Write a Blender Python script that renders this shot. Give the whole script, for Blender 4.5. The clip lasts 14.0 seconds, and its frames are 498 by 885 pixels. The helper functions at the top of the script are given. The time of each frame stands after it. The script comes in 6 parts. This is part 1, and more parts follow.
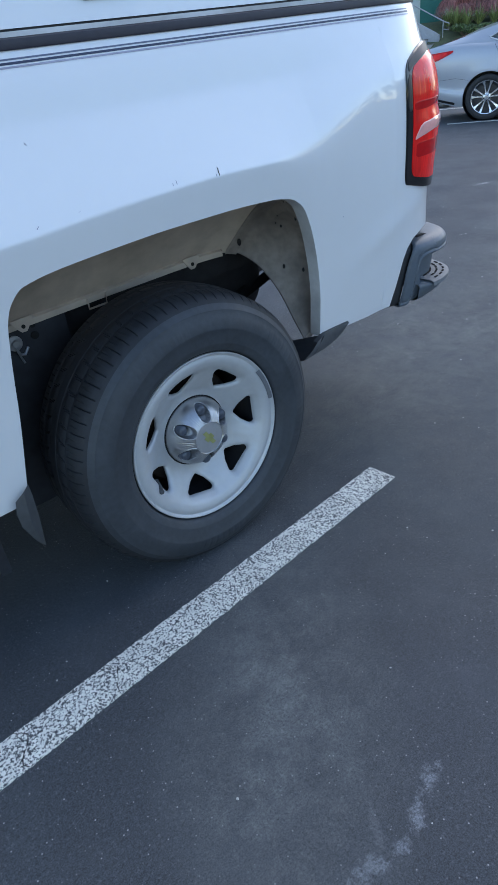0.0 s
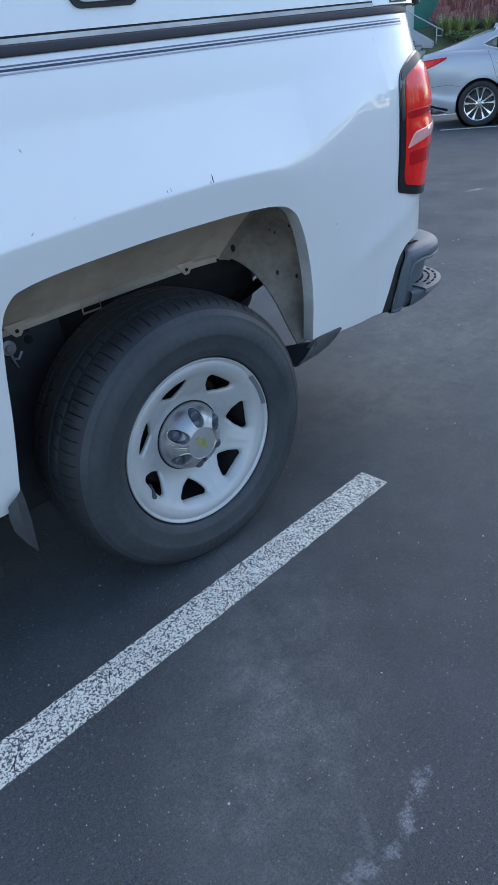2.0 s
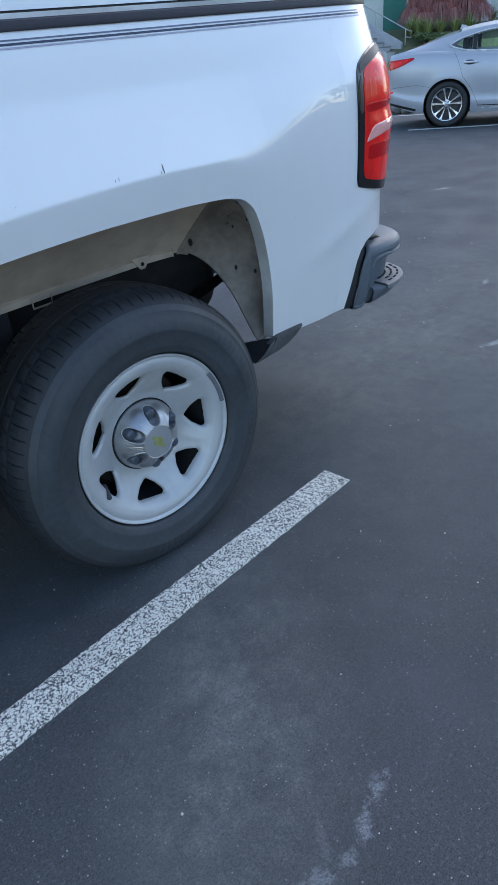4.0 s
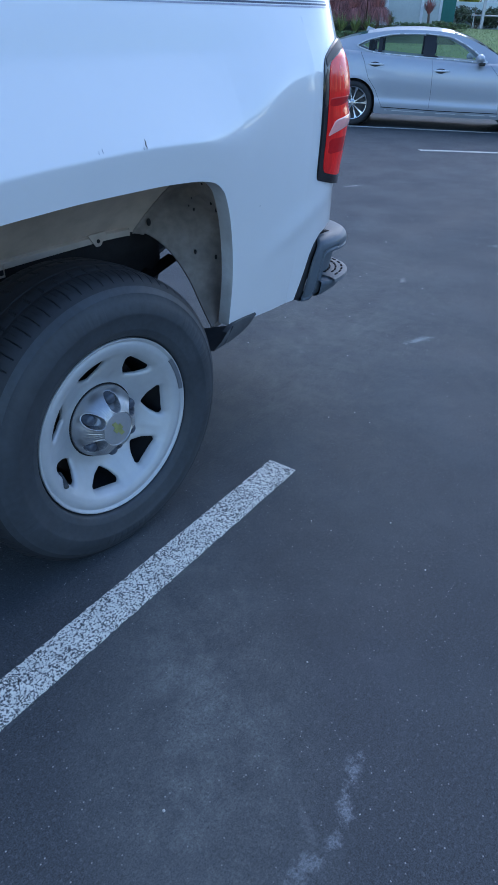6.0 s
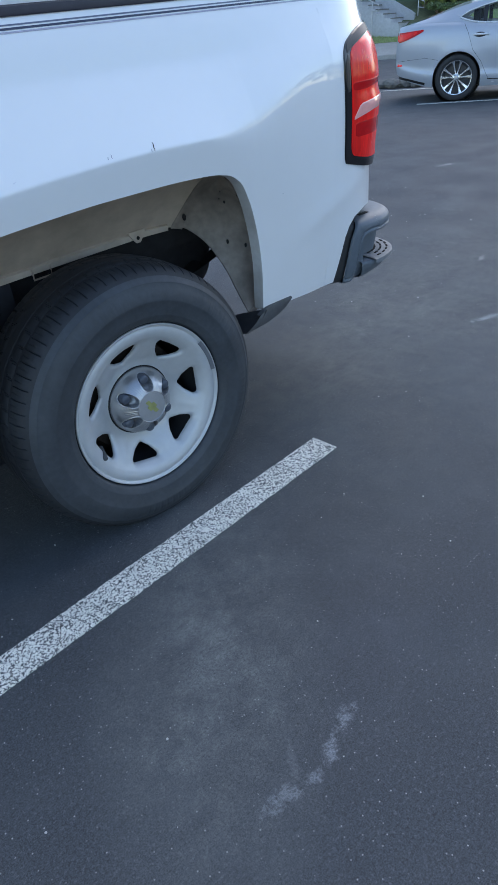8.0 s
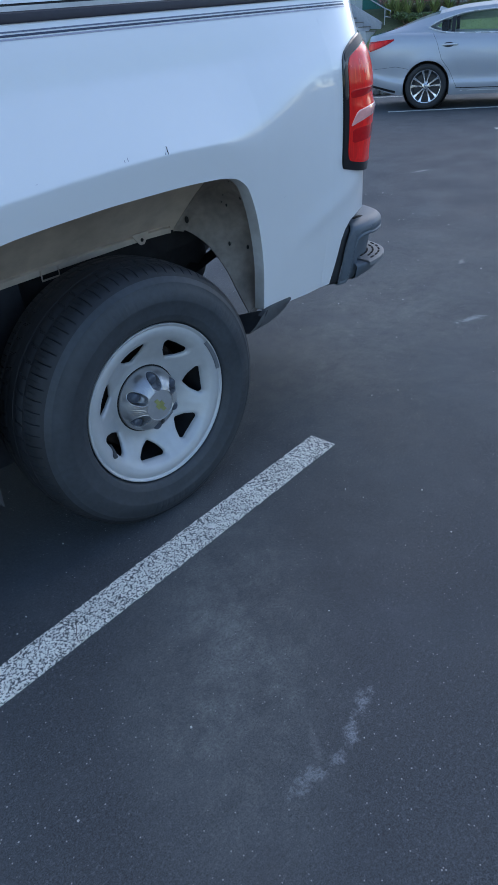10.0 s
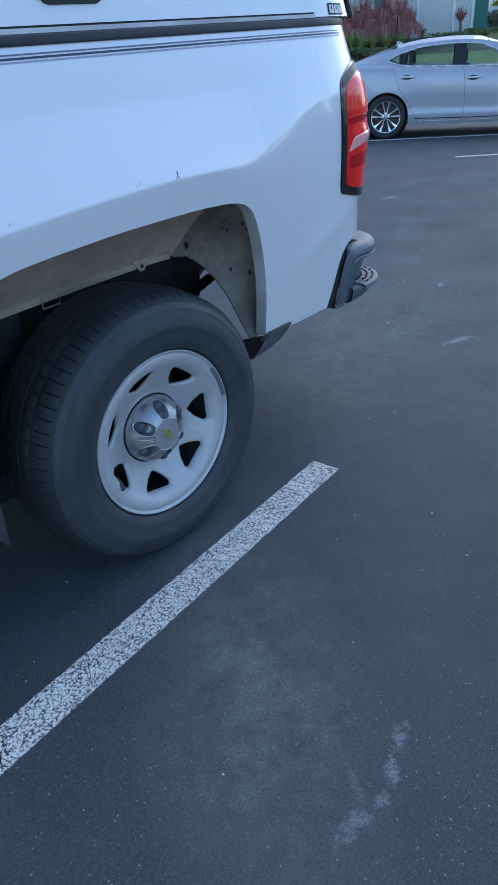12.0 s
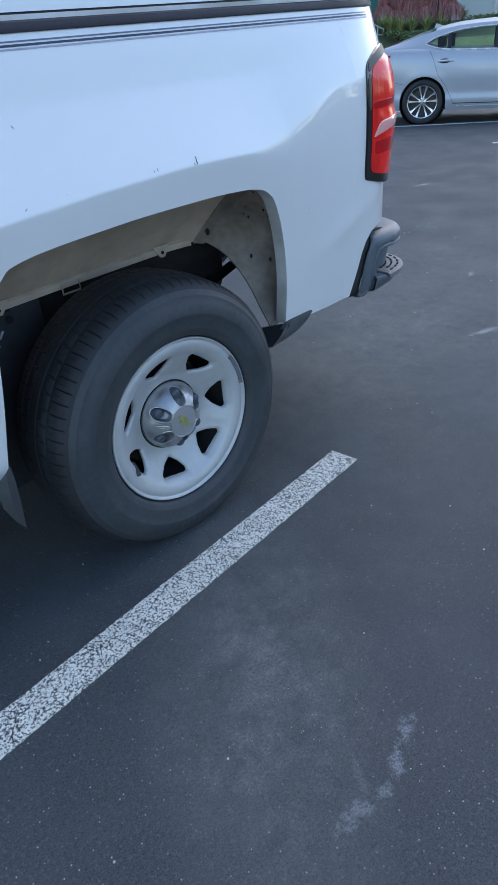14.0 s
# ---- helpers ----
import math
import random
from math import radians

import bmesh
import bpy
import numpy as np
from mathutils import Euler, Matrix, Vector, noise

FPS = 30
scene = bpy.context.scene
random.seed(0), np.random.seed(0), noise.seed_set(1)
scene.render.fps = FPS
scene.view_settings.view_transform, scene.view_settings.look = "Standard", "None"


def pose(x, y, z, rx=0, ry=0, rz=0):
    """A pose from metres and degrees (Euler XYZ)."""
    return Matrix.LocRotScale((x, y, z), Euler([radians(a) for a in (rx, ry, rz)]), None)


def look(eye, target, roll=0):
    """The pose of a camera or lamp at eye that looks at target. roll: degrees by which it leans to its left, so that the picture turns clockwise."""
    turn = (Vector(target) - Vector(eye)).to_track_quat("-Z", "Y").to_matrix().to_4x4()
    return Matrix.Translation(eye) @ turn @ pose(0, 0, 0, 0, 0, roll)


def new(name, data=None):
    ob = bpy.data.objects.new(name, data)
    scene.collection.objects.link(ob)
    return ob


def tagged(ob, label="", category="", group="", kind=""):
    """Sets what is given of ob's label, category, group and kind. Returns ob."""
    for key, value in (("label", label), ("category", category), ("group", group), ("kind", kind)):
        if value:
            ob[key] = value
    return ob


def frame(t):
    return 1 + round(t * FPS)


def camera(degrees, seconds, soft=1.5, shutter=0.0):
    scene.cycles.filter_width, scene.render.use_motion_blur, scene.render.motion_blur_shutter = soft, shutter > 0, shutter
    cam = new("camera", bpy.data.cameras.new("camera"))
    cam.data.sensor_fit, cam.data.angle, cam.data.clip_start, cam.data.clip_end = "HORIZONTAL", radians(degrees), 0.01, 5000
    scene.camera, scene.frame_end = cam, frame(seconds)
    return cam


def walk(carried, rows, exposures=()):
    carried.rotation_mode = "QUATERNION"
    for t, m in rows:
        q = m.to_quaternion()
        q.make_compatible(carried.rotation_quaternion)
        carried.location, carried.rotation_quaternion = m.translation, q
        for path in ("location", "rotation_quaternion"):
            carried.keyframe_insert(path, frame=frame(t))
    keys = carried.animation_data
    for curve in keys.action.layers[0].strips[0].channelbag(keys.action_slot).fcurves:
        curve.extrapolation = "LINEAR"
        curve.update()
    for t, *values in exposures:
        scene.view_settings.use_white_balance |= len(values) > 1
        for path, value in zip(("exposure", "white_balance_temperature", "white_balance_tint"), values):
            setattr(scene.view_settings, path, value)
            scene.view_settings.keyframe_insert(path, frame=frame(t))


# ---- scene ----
cam = camera(42.66, 14.0, soft=1.1)
# seconds, eye x y z, yaw, pitch, roll
PATH = [
    (0.0, -0.826, -1.254, 1.232, -37.29, -30.77, -6.73),
    (0.5, -0.826, -1.253, 1.240, -37.44, -30.73, -6.70),
    (1.0, -0.828, -1.254, 1.240, -37.74, -30.68, -6.39),
    (1.5, -0.826, -1.258, 1.239, -38.01, -30.62, -6.31),
    (2.0, -0.827, -1.257, 1.242, -38.05, -30.60, -6.08),
    (2.5, -0.826, -1.258, 1.235, -38.37, -30.66, -6.06),
    (3.0, -0.821, -1.257, 1.233, -38.80, -30.64, -5.97),
    (3.5, -0.822, -1.252, 1.235, -38.96, -30.65, -5.87),
    (4.0, -0.775, -1.262, 1.216, -40.69, -30.88, -5.19),
    (4.2, -0.767, -1.251, 1.214, -42.86, -31.01, -4.20),
    (6.3, -0.899, -1.105, 1.224, -52.39, -32.52, 2.37),
    (6.5, -0.855, -1.141, 1.224, -49.53, -32.70, 1.05),
    (7.0, -0.739, -1.239, 1.213, -45.11, -32.88, -1.66),
    (7.5, -0.737, -1.289, 1.227, -40.46, -32.63, -4.10),
    (8.0, -0.808, -1.381, 1.234, -39.67, -32.72, -5.31),
    (8.5, -0.829, -1.459, 1.239, -40.06, -32.33, -5.43),
    (8.7, -0.813, -1.463, 1.234, -40.17, -32.08, -5.39),
    (10.8, -0.961, -1.283, 1.251, -49.26, -31.60, -2.37),
    (11.0, -0.942, -1.280, 1.248, -51.17, -30.66, -2.41),
    (11.5, -0.946, -1.241, 1.236, -49.90, -30.65, -3.13),
    (12.0, -0.967, -1.225, 1.236, -46.43, -30.54, -3.94),
    (12.5, -0.956, -1.243, 1.240, -43.28, -30.97, -4.58),
    (13.0, -0.949, -1.254, 1.232, -43.29, -31.09, -4.64),
    (13.5, -0.954, -1.248, 1.229, -43.20, -31.31, -4.52),
    (14.0, -0.942, -1.251, 1.232, -43.33, -31.38, -4.37),
]
LOOK = [(0.0, 1.16, 6500, 10), (4.2, 1.16, 6500, 10), (6.3, 0.91, 5450, 10), (7.0, 1.29, 6150, 10), (7.7, 1.26, 6500, 10), (8.5, 1.01, 6550, 10), (9.2, 0.98, 6400, 10), (10.8, 0.63, 5700, 10), (11.0, 0.60, 5550, 10), (11.5, 0.60, 5250, 10), (12.0, 0.95, 5750, 10), (12.6, 1.15, 6450, 10), (14.0, 1.15, 6400, 10)]
walk(cam, [(t, pose(x, y, z, 90 + pitch, 0, yaw) @ pose(0, 0, 0, 0, 0, roll)) for t, x, y, z, yaw, pitch, roll in PATH], LOOK)

# ---- light ----
world = bpy.data.worlds.new("sky")
scene.world = world
world.use_nodes = True
wn = world.node_tree.nodes
sky = wn.new("ShaderNodeTexSky")
sky.sky_type = "NISHITA"
sky.sun_disc = False
sky.sun_elevation, sky.sun_rotation = radians(30), radians(74)
sky.air_density, sky.dust_density, sky.ozone_density = 1.0, 0.6, 1.6
world.node_tree.links.new(sky.outputs[0], wn["Background"].inputs[0])
wn["Background"].inputs[1].default_value = 0.165
sun = new("sun", bpy.data.lights.new("sun", "SUN"))
sun.data.energy, sun.data.angle, sun.data.color = 0.34, radians(40), (1.0, 0.95, 0.88)
sun.matrix_world = look((11, 3.2, 19), (0, 0, 0))


# ---- materials ----
def mat(name, col, rough=0.5, metal=0.0, vary=0.12, big=0.10, scale=60.0, bump=0.0, coat=0.0, dirt=None, dirt_amount=0.0, rough_vary=0.15, spec=0.5, coat_rough=0.06, stretch=None):
    """A surface with grain and stains at two sizes, fine relief, and dust where noise puts it."""
    m = bpy.data.materials.new(name)
    m.use_nodes = True
    n, l = m.node_tree.nodes, m.node_tree.links
    b = n["Principled BSDF"]
    b.inputs["Roughness"].default_value, b.inputs["Metallic"].default_value = rough, metal
    b.inputs["Coat Weight"].default_value = coat
    b.inputs["Coat Roughness"].default_value, b.inputs["Specular IOR Level"].default_value = coat_rough, spec
    tc = n.new("ShaderNodeTexCoord")
    place = tc.outputs["Object"]
    if stretch:
        mp = n.new("ShaderNodeMapping")
        mp.inputs["Scale"].default_value = stretch
        l.new(place, mp.inputs["Vector"])
        place = mp.outputs[0]

    def cloud(s, detail=5.0):
        t = n.new("ShaderNodeTexNoise")
        t.inputs["Scale"].default_value, t.inputs["Detail"].default_value = s, detail
        l.new(place, t.inputs["Vector"])
        return t

    def mix(kind, fac, a, bb):
        x = n.new("ShaderNodeMix")
        x.data_type, x.blend_type = "RGBA", kind
        for sock, v in ((x.inputs[0], fac), (x.inputs[6], a), (x.inputs[7], bb)):
            if isinstance(v, bpy.types.NodeSocket):
                l.new(v, sock)
            else:
                sock.default_value = v
        return x.outputs[2]

    def ramp(src, lo, hi, a=0.0, bb=1.0):
        r = n.new("ShaderNodeMapRange")
        r.inputs[1].default_value, r.inputs[2].default_value, r.inputs[3].default_value, r.inputs[4].default_value = lo, hi, a, bb
        l.new(src, r.inputs[0])
        return r.outputs[0]

    grain, blot = cloud(scale), cloud(scale / 14)
    c = mix("MULTIPLY", 1.0, (*col, 1), mix("MIX", ramp(grain.outputs[0], 0.3, 0.7), (1 - vary,) * 3 + (1,), (1 + vary,) * 3 + (1,)))
    c = mix("MULTIPLY", 1.0, c, mix("MIX", ramp(blot.outputs[0], 0.3, 0.7), (1 - big,) * 3 + (1,), (1 + big,) * 3 + (1,)))
    if dirt:
        c = mix("MIX", ramp(cloud(scale / 9, 8.0).outputs[0], 0.62 - dirt_amount * 0.45, 0.75, 0.0, min(1.0, dirt_amount * 1.6)), c, (*dirt, 1))
    l.new(c, b.inputs["Base Color"])
    l.new(ramp(blot.outputs[0], 0.2, 0.8, max(0.02, rough * (1 - rough_vary)), min(1, rough * (1 + rough_vary))), b.inputs["Roughness"])
    if bump:
        bp = n.new("ShaderNodeBump")
        bp.inputs["Strength"].default_value, bp.inputs["Distance"].default_value = bump, 0.002
        l.new(grain.outputs[0], bp.inputs["Height"])
        l.new(bp.outputs[0], b.inputs["Normal"])
    return m


def asphalt_material():
    m = bpy.data.materials.new("asphalt")
    m.use_nodes = True
    n, l = m.node_tree.nodes, m.node_tree.links
    b = n["Principled BSDF"]
    tc = n.new("ShaderNodeTexCoord")

    def node(kind, **sets):
        x = n.new("ShaderNode" + kind)
        for k, v in sets.items():
            x.inputs[k].default_value = v
        return x

    def noise_at(s, d=6.0, rough=0.55):
        t = node("TexNoise", Scale=s, Detail=d, Roughness=rough)
        l.new(tc.outputs["Object"], t.inputs["Vector"])
        return t.outputs[0]

    def rng(src, lo, hi, a=0.0, bb=1.0):
        r = n.new("ShaderNodeMapRange")
        r.inputs[1].default_value, r.inputs[2].default_value, r.inputs[3].default_value, r.inputs[4].default_value = lo, hi, a, bb
        l.new(src, r.inputs[0])
        return r.outputs[0]

    def mul(a, c):
        x = n.new("ShaderNodeMath")
        x.operation = "MULTIPLY"
        l.new(a, x.inputs[0])
        if isinstance(c, float):
            x.inputs[1].default_value = c
        else:
            l.new(c, x.inputs[1])
        return x.outputs[0]

    def blend(fac, a, c):
        x = n.new("ShaderNodeMix")
        x.data_type = "RGBA"
        l.new(fac, x.inputs[0])
        for s, v in ((x.inputs[6], a), (x.inputs[7], c)):
            if isinstance(v, tuple):
                s.default_value = (*v, 1)
            else:
                l.new(v, s)
        return x.outputs[2]

    stones = node("TexVoronoi", Scale=190.0)
    l.new(tc.outputs["Object"], stones.inputs["Vector"])
    fine = noise_at(300.0, 7.0, 0.88)
    col = blend(rng(fine, 0.40, 0.63), (0.010, 0.012, 0.016), (0.106, 0.120, 0.136))
    pick = n.new("ShaderNodeSeparateColor")
    l.new(stones.outputs["Color"], pick.inputs[0])
    col = blend(mul(rng(pick.outputs[0], 0.974, 0.986), rng(stones.outputs["Distance"], 0.42, 0.14)), col, (0.46, 0.455, 0.45))
    col = blend(mul(rng(noise_at(110.0, 6.0, 0.8), 0.54, 0.66), 0.75), col, (0.160, 0.176, 0.190))
    col = blend(mul(rng(noise_at(130.0, 6.0, 0.8), 0.47, 0.37), 0.80), col, (0.010, 0.011, 0.014))
    col = blend(mul(rng(noise_at(2.3, 8.0, 0.62), 0.44, 0.68), 0.30), col, (0.118, 0.131, 0.142))
    col = blend(mul(rng(noise_at(7.0, 7.0, 0.65), 0.48, 0.70), 0.20), col, (0.040, 0.042, 0.047))
    col = blend(mul(rng(noise_at(0.35, 5.0), 0.45, 0.65), 0.35), col, (0.055, 0.056, 0.06))
    # dusty worn places and chalky scuffs with their own outlines: x, y, radius x, radius y, turn, strength, colour
    for sx, sy, rx, ry, turn, k, tone in ((-0.25, -0.50, 0.42, 0.19, 50, 1.7, (0.17, 0.18, 0.178)), (0.05, -0.75, 0.25, 0.12, 30, 0.4, (0.14, 0.14, 0.16)),
                                          (-0.176, -0.853, 0.036, 0.018, 15, 0.62, (0.36, 0.38, 0.42)), (-0.252, -0.878, 0.026, 0.016, 20, 0.62, (0.36, 0.38, 0.42)),
                                          (-0.312, -0.888, 0.020, 0.013, 0, 0.55, (0.34, 0.36, 0.40)), (-0.388, -0.880, 0.044, 0.022, -10, 0.5, (0.34, 0.36, 0.39)),
                                          (-0.325, -0.845, 0.05, 0.010, 60, 0.2, (0.30, 0.31, 0.33)),
                                          (1.45, 0.42, 0.60, 0.26, 20, 0.6, (0.20, 0.205, 0.185)), (2.6, 0.75, 0.9, 0.30, 15, 0.30, (0.18, 0.178, 0.165)),
                                          (1.915, 0.035, 0.085, 0.026, -20, 0.9, (0.42, 0.46, 0.46)), (1.405, 0.383, 0.05, 0.018, 30, 0.4, (0.30, 0.30, 0.29)),
                                          (4.52, 0.549, 0.050, 0.020, 10, 1.3, (0.55, 0.55, 0.54)), (3.962, 0.356, 0.13, 0.030, -30, 0.7, (0.36, 0.42, 0.42)),
                                          (5.05, 2.288, 0.10, 0.035, -10, 1.0, (0.36, 0.36, 0.36)), (2.685, 0.526, 0.045, 0.020, 20, 1.0, (0.36, 0.35, 0.34)),
                                          (1.9, 0.45, 1.5, 0.75, 20, 1.1, (0.165, 0.17, 0.155)), (3.87, 1.42, 0.5, 0.10, 20, 0.45, (0.24, 0.24, 0.225)), (0.90, 0.25, 0.40, 0.30, 0, 0.30, (0.14, 0.14, 0.135))):
        mp = node("Mapping")
        mp.vector_type = "TEXTURE"
        mp.inputs["Location"].default_value, mp.inputs["Scale"].default_value, mp.inputs["Rotation"].default_value = (sx, sy, 0), (rx, ry, 50), (0, 0, radians(turn))
        l.new(tc.outputs["Object"], mp.inputs["Vector"])
        ln = n.new("ShaderNodeVectorMath")
        ln.operation = "LENGTH"
        l.new(mp.outputs[0], ln.inputs[0])
        if rx < 0.15:
            ragged = n.new("ShaderNodeMath")
            ragged.operation = "MULTIPLY_ADD"
            l.new(noise_at(34.0 if rx < 0.07 else 20.0, 9.0, 0.8), ragged.inputs[0])
            ragged.inputs[1].default_value = 7.0
            l.new(ln.outputs["Value"], ragged.inputs[2])
            shape = mul(rng(ragged.outputs[0], 4.55, 3.75), rng(noise_at(200.0, 5.0, 0.8), 0.40, 0.60, 0.1, 1.0))
        else:
            shape = mul(mul(rng(ln.outputs["Value"], 1.6, 0.1), rng(noise_at(5.0, 9.0, 0.72), 0.28, 0.66)), rng(noise_at(150.0, 4.0, 0.8), 0.34, 0.62, 0.2, 1.0))
            shape = mul(shape, rng(noise_at(16.0, 9.0, 0.8), 0.36, 0.60, 0.25, 1.0))
        col = blend(mul(shape, k), col, tone)
    l.new(col, b.inputs["Base Color"])
    l.new(rng(noise_at(2.5), 0.3, 0.7, 0.74, 0.90), b.inputs["Roughness"])
    b.inputs["Specular IOR Level"].default_value = 0.5
    bp = n.new("ShaderNodeBump")
    bp.inputs["Strength"].default_value, bp.inputs["Distance"].default_value = 0.35, 0.003
    l.new(noise_at(330.0, 6.0, 0.85), bp.inputs["Height"])
    l.new(bp.outputs[0], b.inputs["Normal"])
    return m


def worn_paint_material():
    """White line paint, rubbed off the tops of the stones."""
    m = mat("line_paint", (0.80, 0.79, 0.72), 0.8, vary=0.10, scale=90.0, bump=0.6)
    n, l = m.node_tree.nodes, m.node_tree.links
    b = n["Principled BSDF"]
    tc = n.new("ShaderNodeTexCoord")
    masks = []
    for s, lo, hi in ((185.0, 0.512, 0.556), (88.0, 0.592, 0.622), (30.0, 0.65, 0.67)):
        t = n.new("ShaderNodeTexNoise")
        t.inputs["Scale"].default_value, t.inputs["Detail"].default_value, t.inputs["Roughness"].default_value = s, 5.0, 0.65
        l.new(tc.outputs["Object"], t.inputs["Vector"])
        r = n.new("ShaderNodeMapRange")
        r.inputs[1].default_value, r.inputs[2].default_value = lo, hi
        l.new(t.outputs[0], r.inputs[0])
        masks.append(r.outputs[0])
    last = masks[0]
    for other in masks[1:]:
        top = n.new("ShaderNodeMath")
        top.operation = "MAXIMUM"
        l.new(last, top.inputs[0]), l.new(other, top.inputs[1])
        last = top.outputs[0]
    x = n.new("ShaderNodeMix")
    x.data_type = "RGBA"
    l.new(top.outputs[0], x.inputs[0])
    l.new(b.inputs["Base Color"].links[0].from_socket, x.inputs[6])
    x.inputs[7].default_value = (0.075, 0.078, 0.084, 1)
    l.new(x.outputs[2], b.inputs["Base Color"])
    return m


def glass(name, tint, rough=0.02):
    """Thin tinted pane: what lies behind shows through, with a clear-coat gloss on it."""
    m = bpy.data.materials.new(name)
    m.use_nodes = True
    n, l = m.node_tree.nodes, m.node_tree.links
    n.remove(n["Principled BSDF"])
    see, shine, fr, mx = (n.new("ShaderNode" + k) for k in ("BsdfTransparent", "BsdfGlossy", "Fresnel", "MixShader"))
    see.inputs[0].default_value, shine.inputs["Roughness"].default_value = (*tint, 1), rough
    fr.inputs[0].default_value = 1.5
    l.new(fr.outputs[0], mx.inputs[0]), l.new(see.outputs[0], mx.inputs[1]), l.new(shine.outputs[0], mx.inputs[2])
    l.new(mx.outputs[0], n["Material Output"].inputs[0])
    return m


def leaf_material(name, col, rough=0.55, low=0.45, high=1.6):
    m = bpy.data.materials.new(name)
    m.use_nodes = True
    n, l = m.node_tree.nodes, m.node_tree.links
    b = n["Principled BSDF"]
    g = n.new("ShaderNodeNewGeometry")
    r = n.new("ShaderNodeMapRange")
    r.inputs[3].default_value, r.inputs[4].default_value = low, high
    l.new(g.outputs["Random Per Island"], r.inputs[0])
    x = n.new("ShaderNodeMix")
    x.data_type, x.blend_type = "RGBA", "MULTIPLY"
    x.inputs[0].default_value, x.inputs[6].default_value = 1.0, (*col, 1)
    l.new(r.outputs[0], x.inputs[7])
    l.new(x.outputs[2], b.inputs["Base Color"])
    b.inputs["Roughness"].default_value = rough
    b.inputs["Subsurface Weight"].default_value = 0.0
    return m


M_ASPHALT = asphalt_material()
M_LINE = worn_paint_material()
M_WHITE = mat("white_car_paint", (0.80, 0.805, 0.82), 0.35, vary=0.006, big=0.012, scale=18.0, coat=1.0, rough_vary=0.02, spec=0.25, coat_rough=0.008)
M_WHITE.node_tree.nodes["Principled BSDF"].inputs["Coat IOR"].default_value = 1.62
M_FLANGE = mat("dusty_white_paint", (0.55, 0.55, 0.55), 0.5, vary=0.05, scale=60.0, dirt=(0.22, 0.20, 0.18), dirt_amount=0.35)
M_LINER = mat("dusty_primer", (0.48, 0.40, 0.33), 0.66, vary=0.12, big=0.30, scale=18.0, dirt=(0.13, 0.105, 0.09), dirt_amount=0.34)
# rear panel's primer, darker and blotchier than the liner's
M_LINER_R = mat("darker_brace_primer", (0.31, 0.265, 0.232), 0.6, vary=0.18, big=0.34, scale=40.0, dirt=(0.05, 0.043, 0.04), dirt_amount=0.36)
M_INNER = mat("dark_inner_panel", (0.022, 0.025, 0.033), 0.75, vary=0.25, scale=30.0)
M_UNDER = mat("underbody_black", (0.018, 0.018, 0.02), 0.8, vary=0.3, scale=30.0, bump=0.2)
M_RAIL = mat("dark_rail_plastic", (0.028, 0.026, 0.038), 0.5, vary=0.08)
M_SEAL = mat("black_rubber_seal", (0.012, 0.012, 0.014), 0.6)
M_STRIPE_D = mat("dark_pinstripe", (0.035, 0.045, 0.085), 0.35)
M_STRIPE_G = mat("grey_pinstripe", (0.13, 0.15, 0.22), 0.35)
M_STRIPE_P = mat("pale_pinstripe", (0.36, 0.36, 0.45), 0.35)
M_TYRE = mat("tyre_rubber", (0.038, 0.044, 0.052), 0.58, vary=0.14, big=0.26, scale=70.0, bump=0.2, spec=0.5, dirt=(0.075, 0.082, 0.092), dirt_amount=0.30)
# darker rubber; on the truck it puts wheelhouse shade into the tread's colour
M_TYRE_DARK = mat("dark_tyre_rubber", (0.016, 0.018, 0.022), 0.66, vary=0.15, big=0.2, scale=70.0, bump=0.25, dirt=(0.034, 0.038, 0.044), dirt_amount=0.28)
M_STEEL = mat("silver_wheel_paint", (0.50, 0.51, 0.52), 0.52, 0.35, vary=0.03, big=0.05, scale=50.0)
M_CAP = mat("satin_aluminium", (0.46, 0.46, 0.47), 0.33, 0.85, vary=0.05, scale=60.0)
M_CHROME = mat("bright_metal", (0.72, 0.72, 0.73), 0.15, 1.0, vary=0.03)
M_LUG = mat("grey_lug_plastic", (0.085, 0.098, 0.125), 0.30, 0.2, vary=0.1)
# darker cap metal that paints the nut pockets' shade; bolt and hose share it
M_DULLGREY = mat("dull_grey_paint", (0.33, 0.34, 0.36), 0.40, 0.6, vary=0.1)
M_GOLD = mat("gold_badge", (0.42, 0.43, 0.17), 0.35, 0.4, vary=0.15)
M_RUST = mat("brown_drum", (0.035, 0.024, 0.018), 0.8, vary=0.3)
M_LEAD = mat("grey_weight", (0.19, 0.20, 0.22), 0.5, 0.4, vary=0.1)
M_RED = mat("red_lens", (0.94, 0.014, 0.010), 0.22, vary=0.14, big=0.2, scale=120.0, coat=0.25, spec=0.25, stretch=(1, 1, .12))
M_REDWARM = mat("warm_red_lens", (0.97, 0.10, 0.04), 0.2, vary=0.12, scale=200.0, coat=0.2, spec=0.2)
M_REDPALE = mat("pale_red_lens", (0.96, 0.44, 0.40), 0.14, vary=0.05, coat=0.8, spec=0.4)
M_REDPINK = mat("pink_lens_glint", (0.95, 0.12, 0.11), 0.2, vary=0.05, spec=0.3)
M_REDDARK = mat("deep_red_lens", (0.55, 0.004, 0.006), 0.18, vary=0.08, coat=0.2, spec=0.2)
M_BLACKGLOSS = mat("black_gloss_plastic", (0.008, 0.008, 0.009), 0.10, coat=0.25, spec=0.3)
M_SMOKE = mat("smoked_lens", (0.022, 0.022, 0.025), 0.45, vary=0.1, spec=0.3)
M_BUMPER = mat("grey_bumper_paint", (0.105, 0.124, 0.148), 0.42, 0.0, vary=0.06, big=0.08, scale=60.0, spec=0.4)
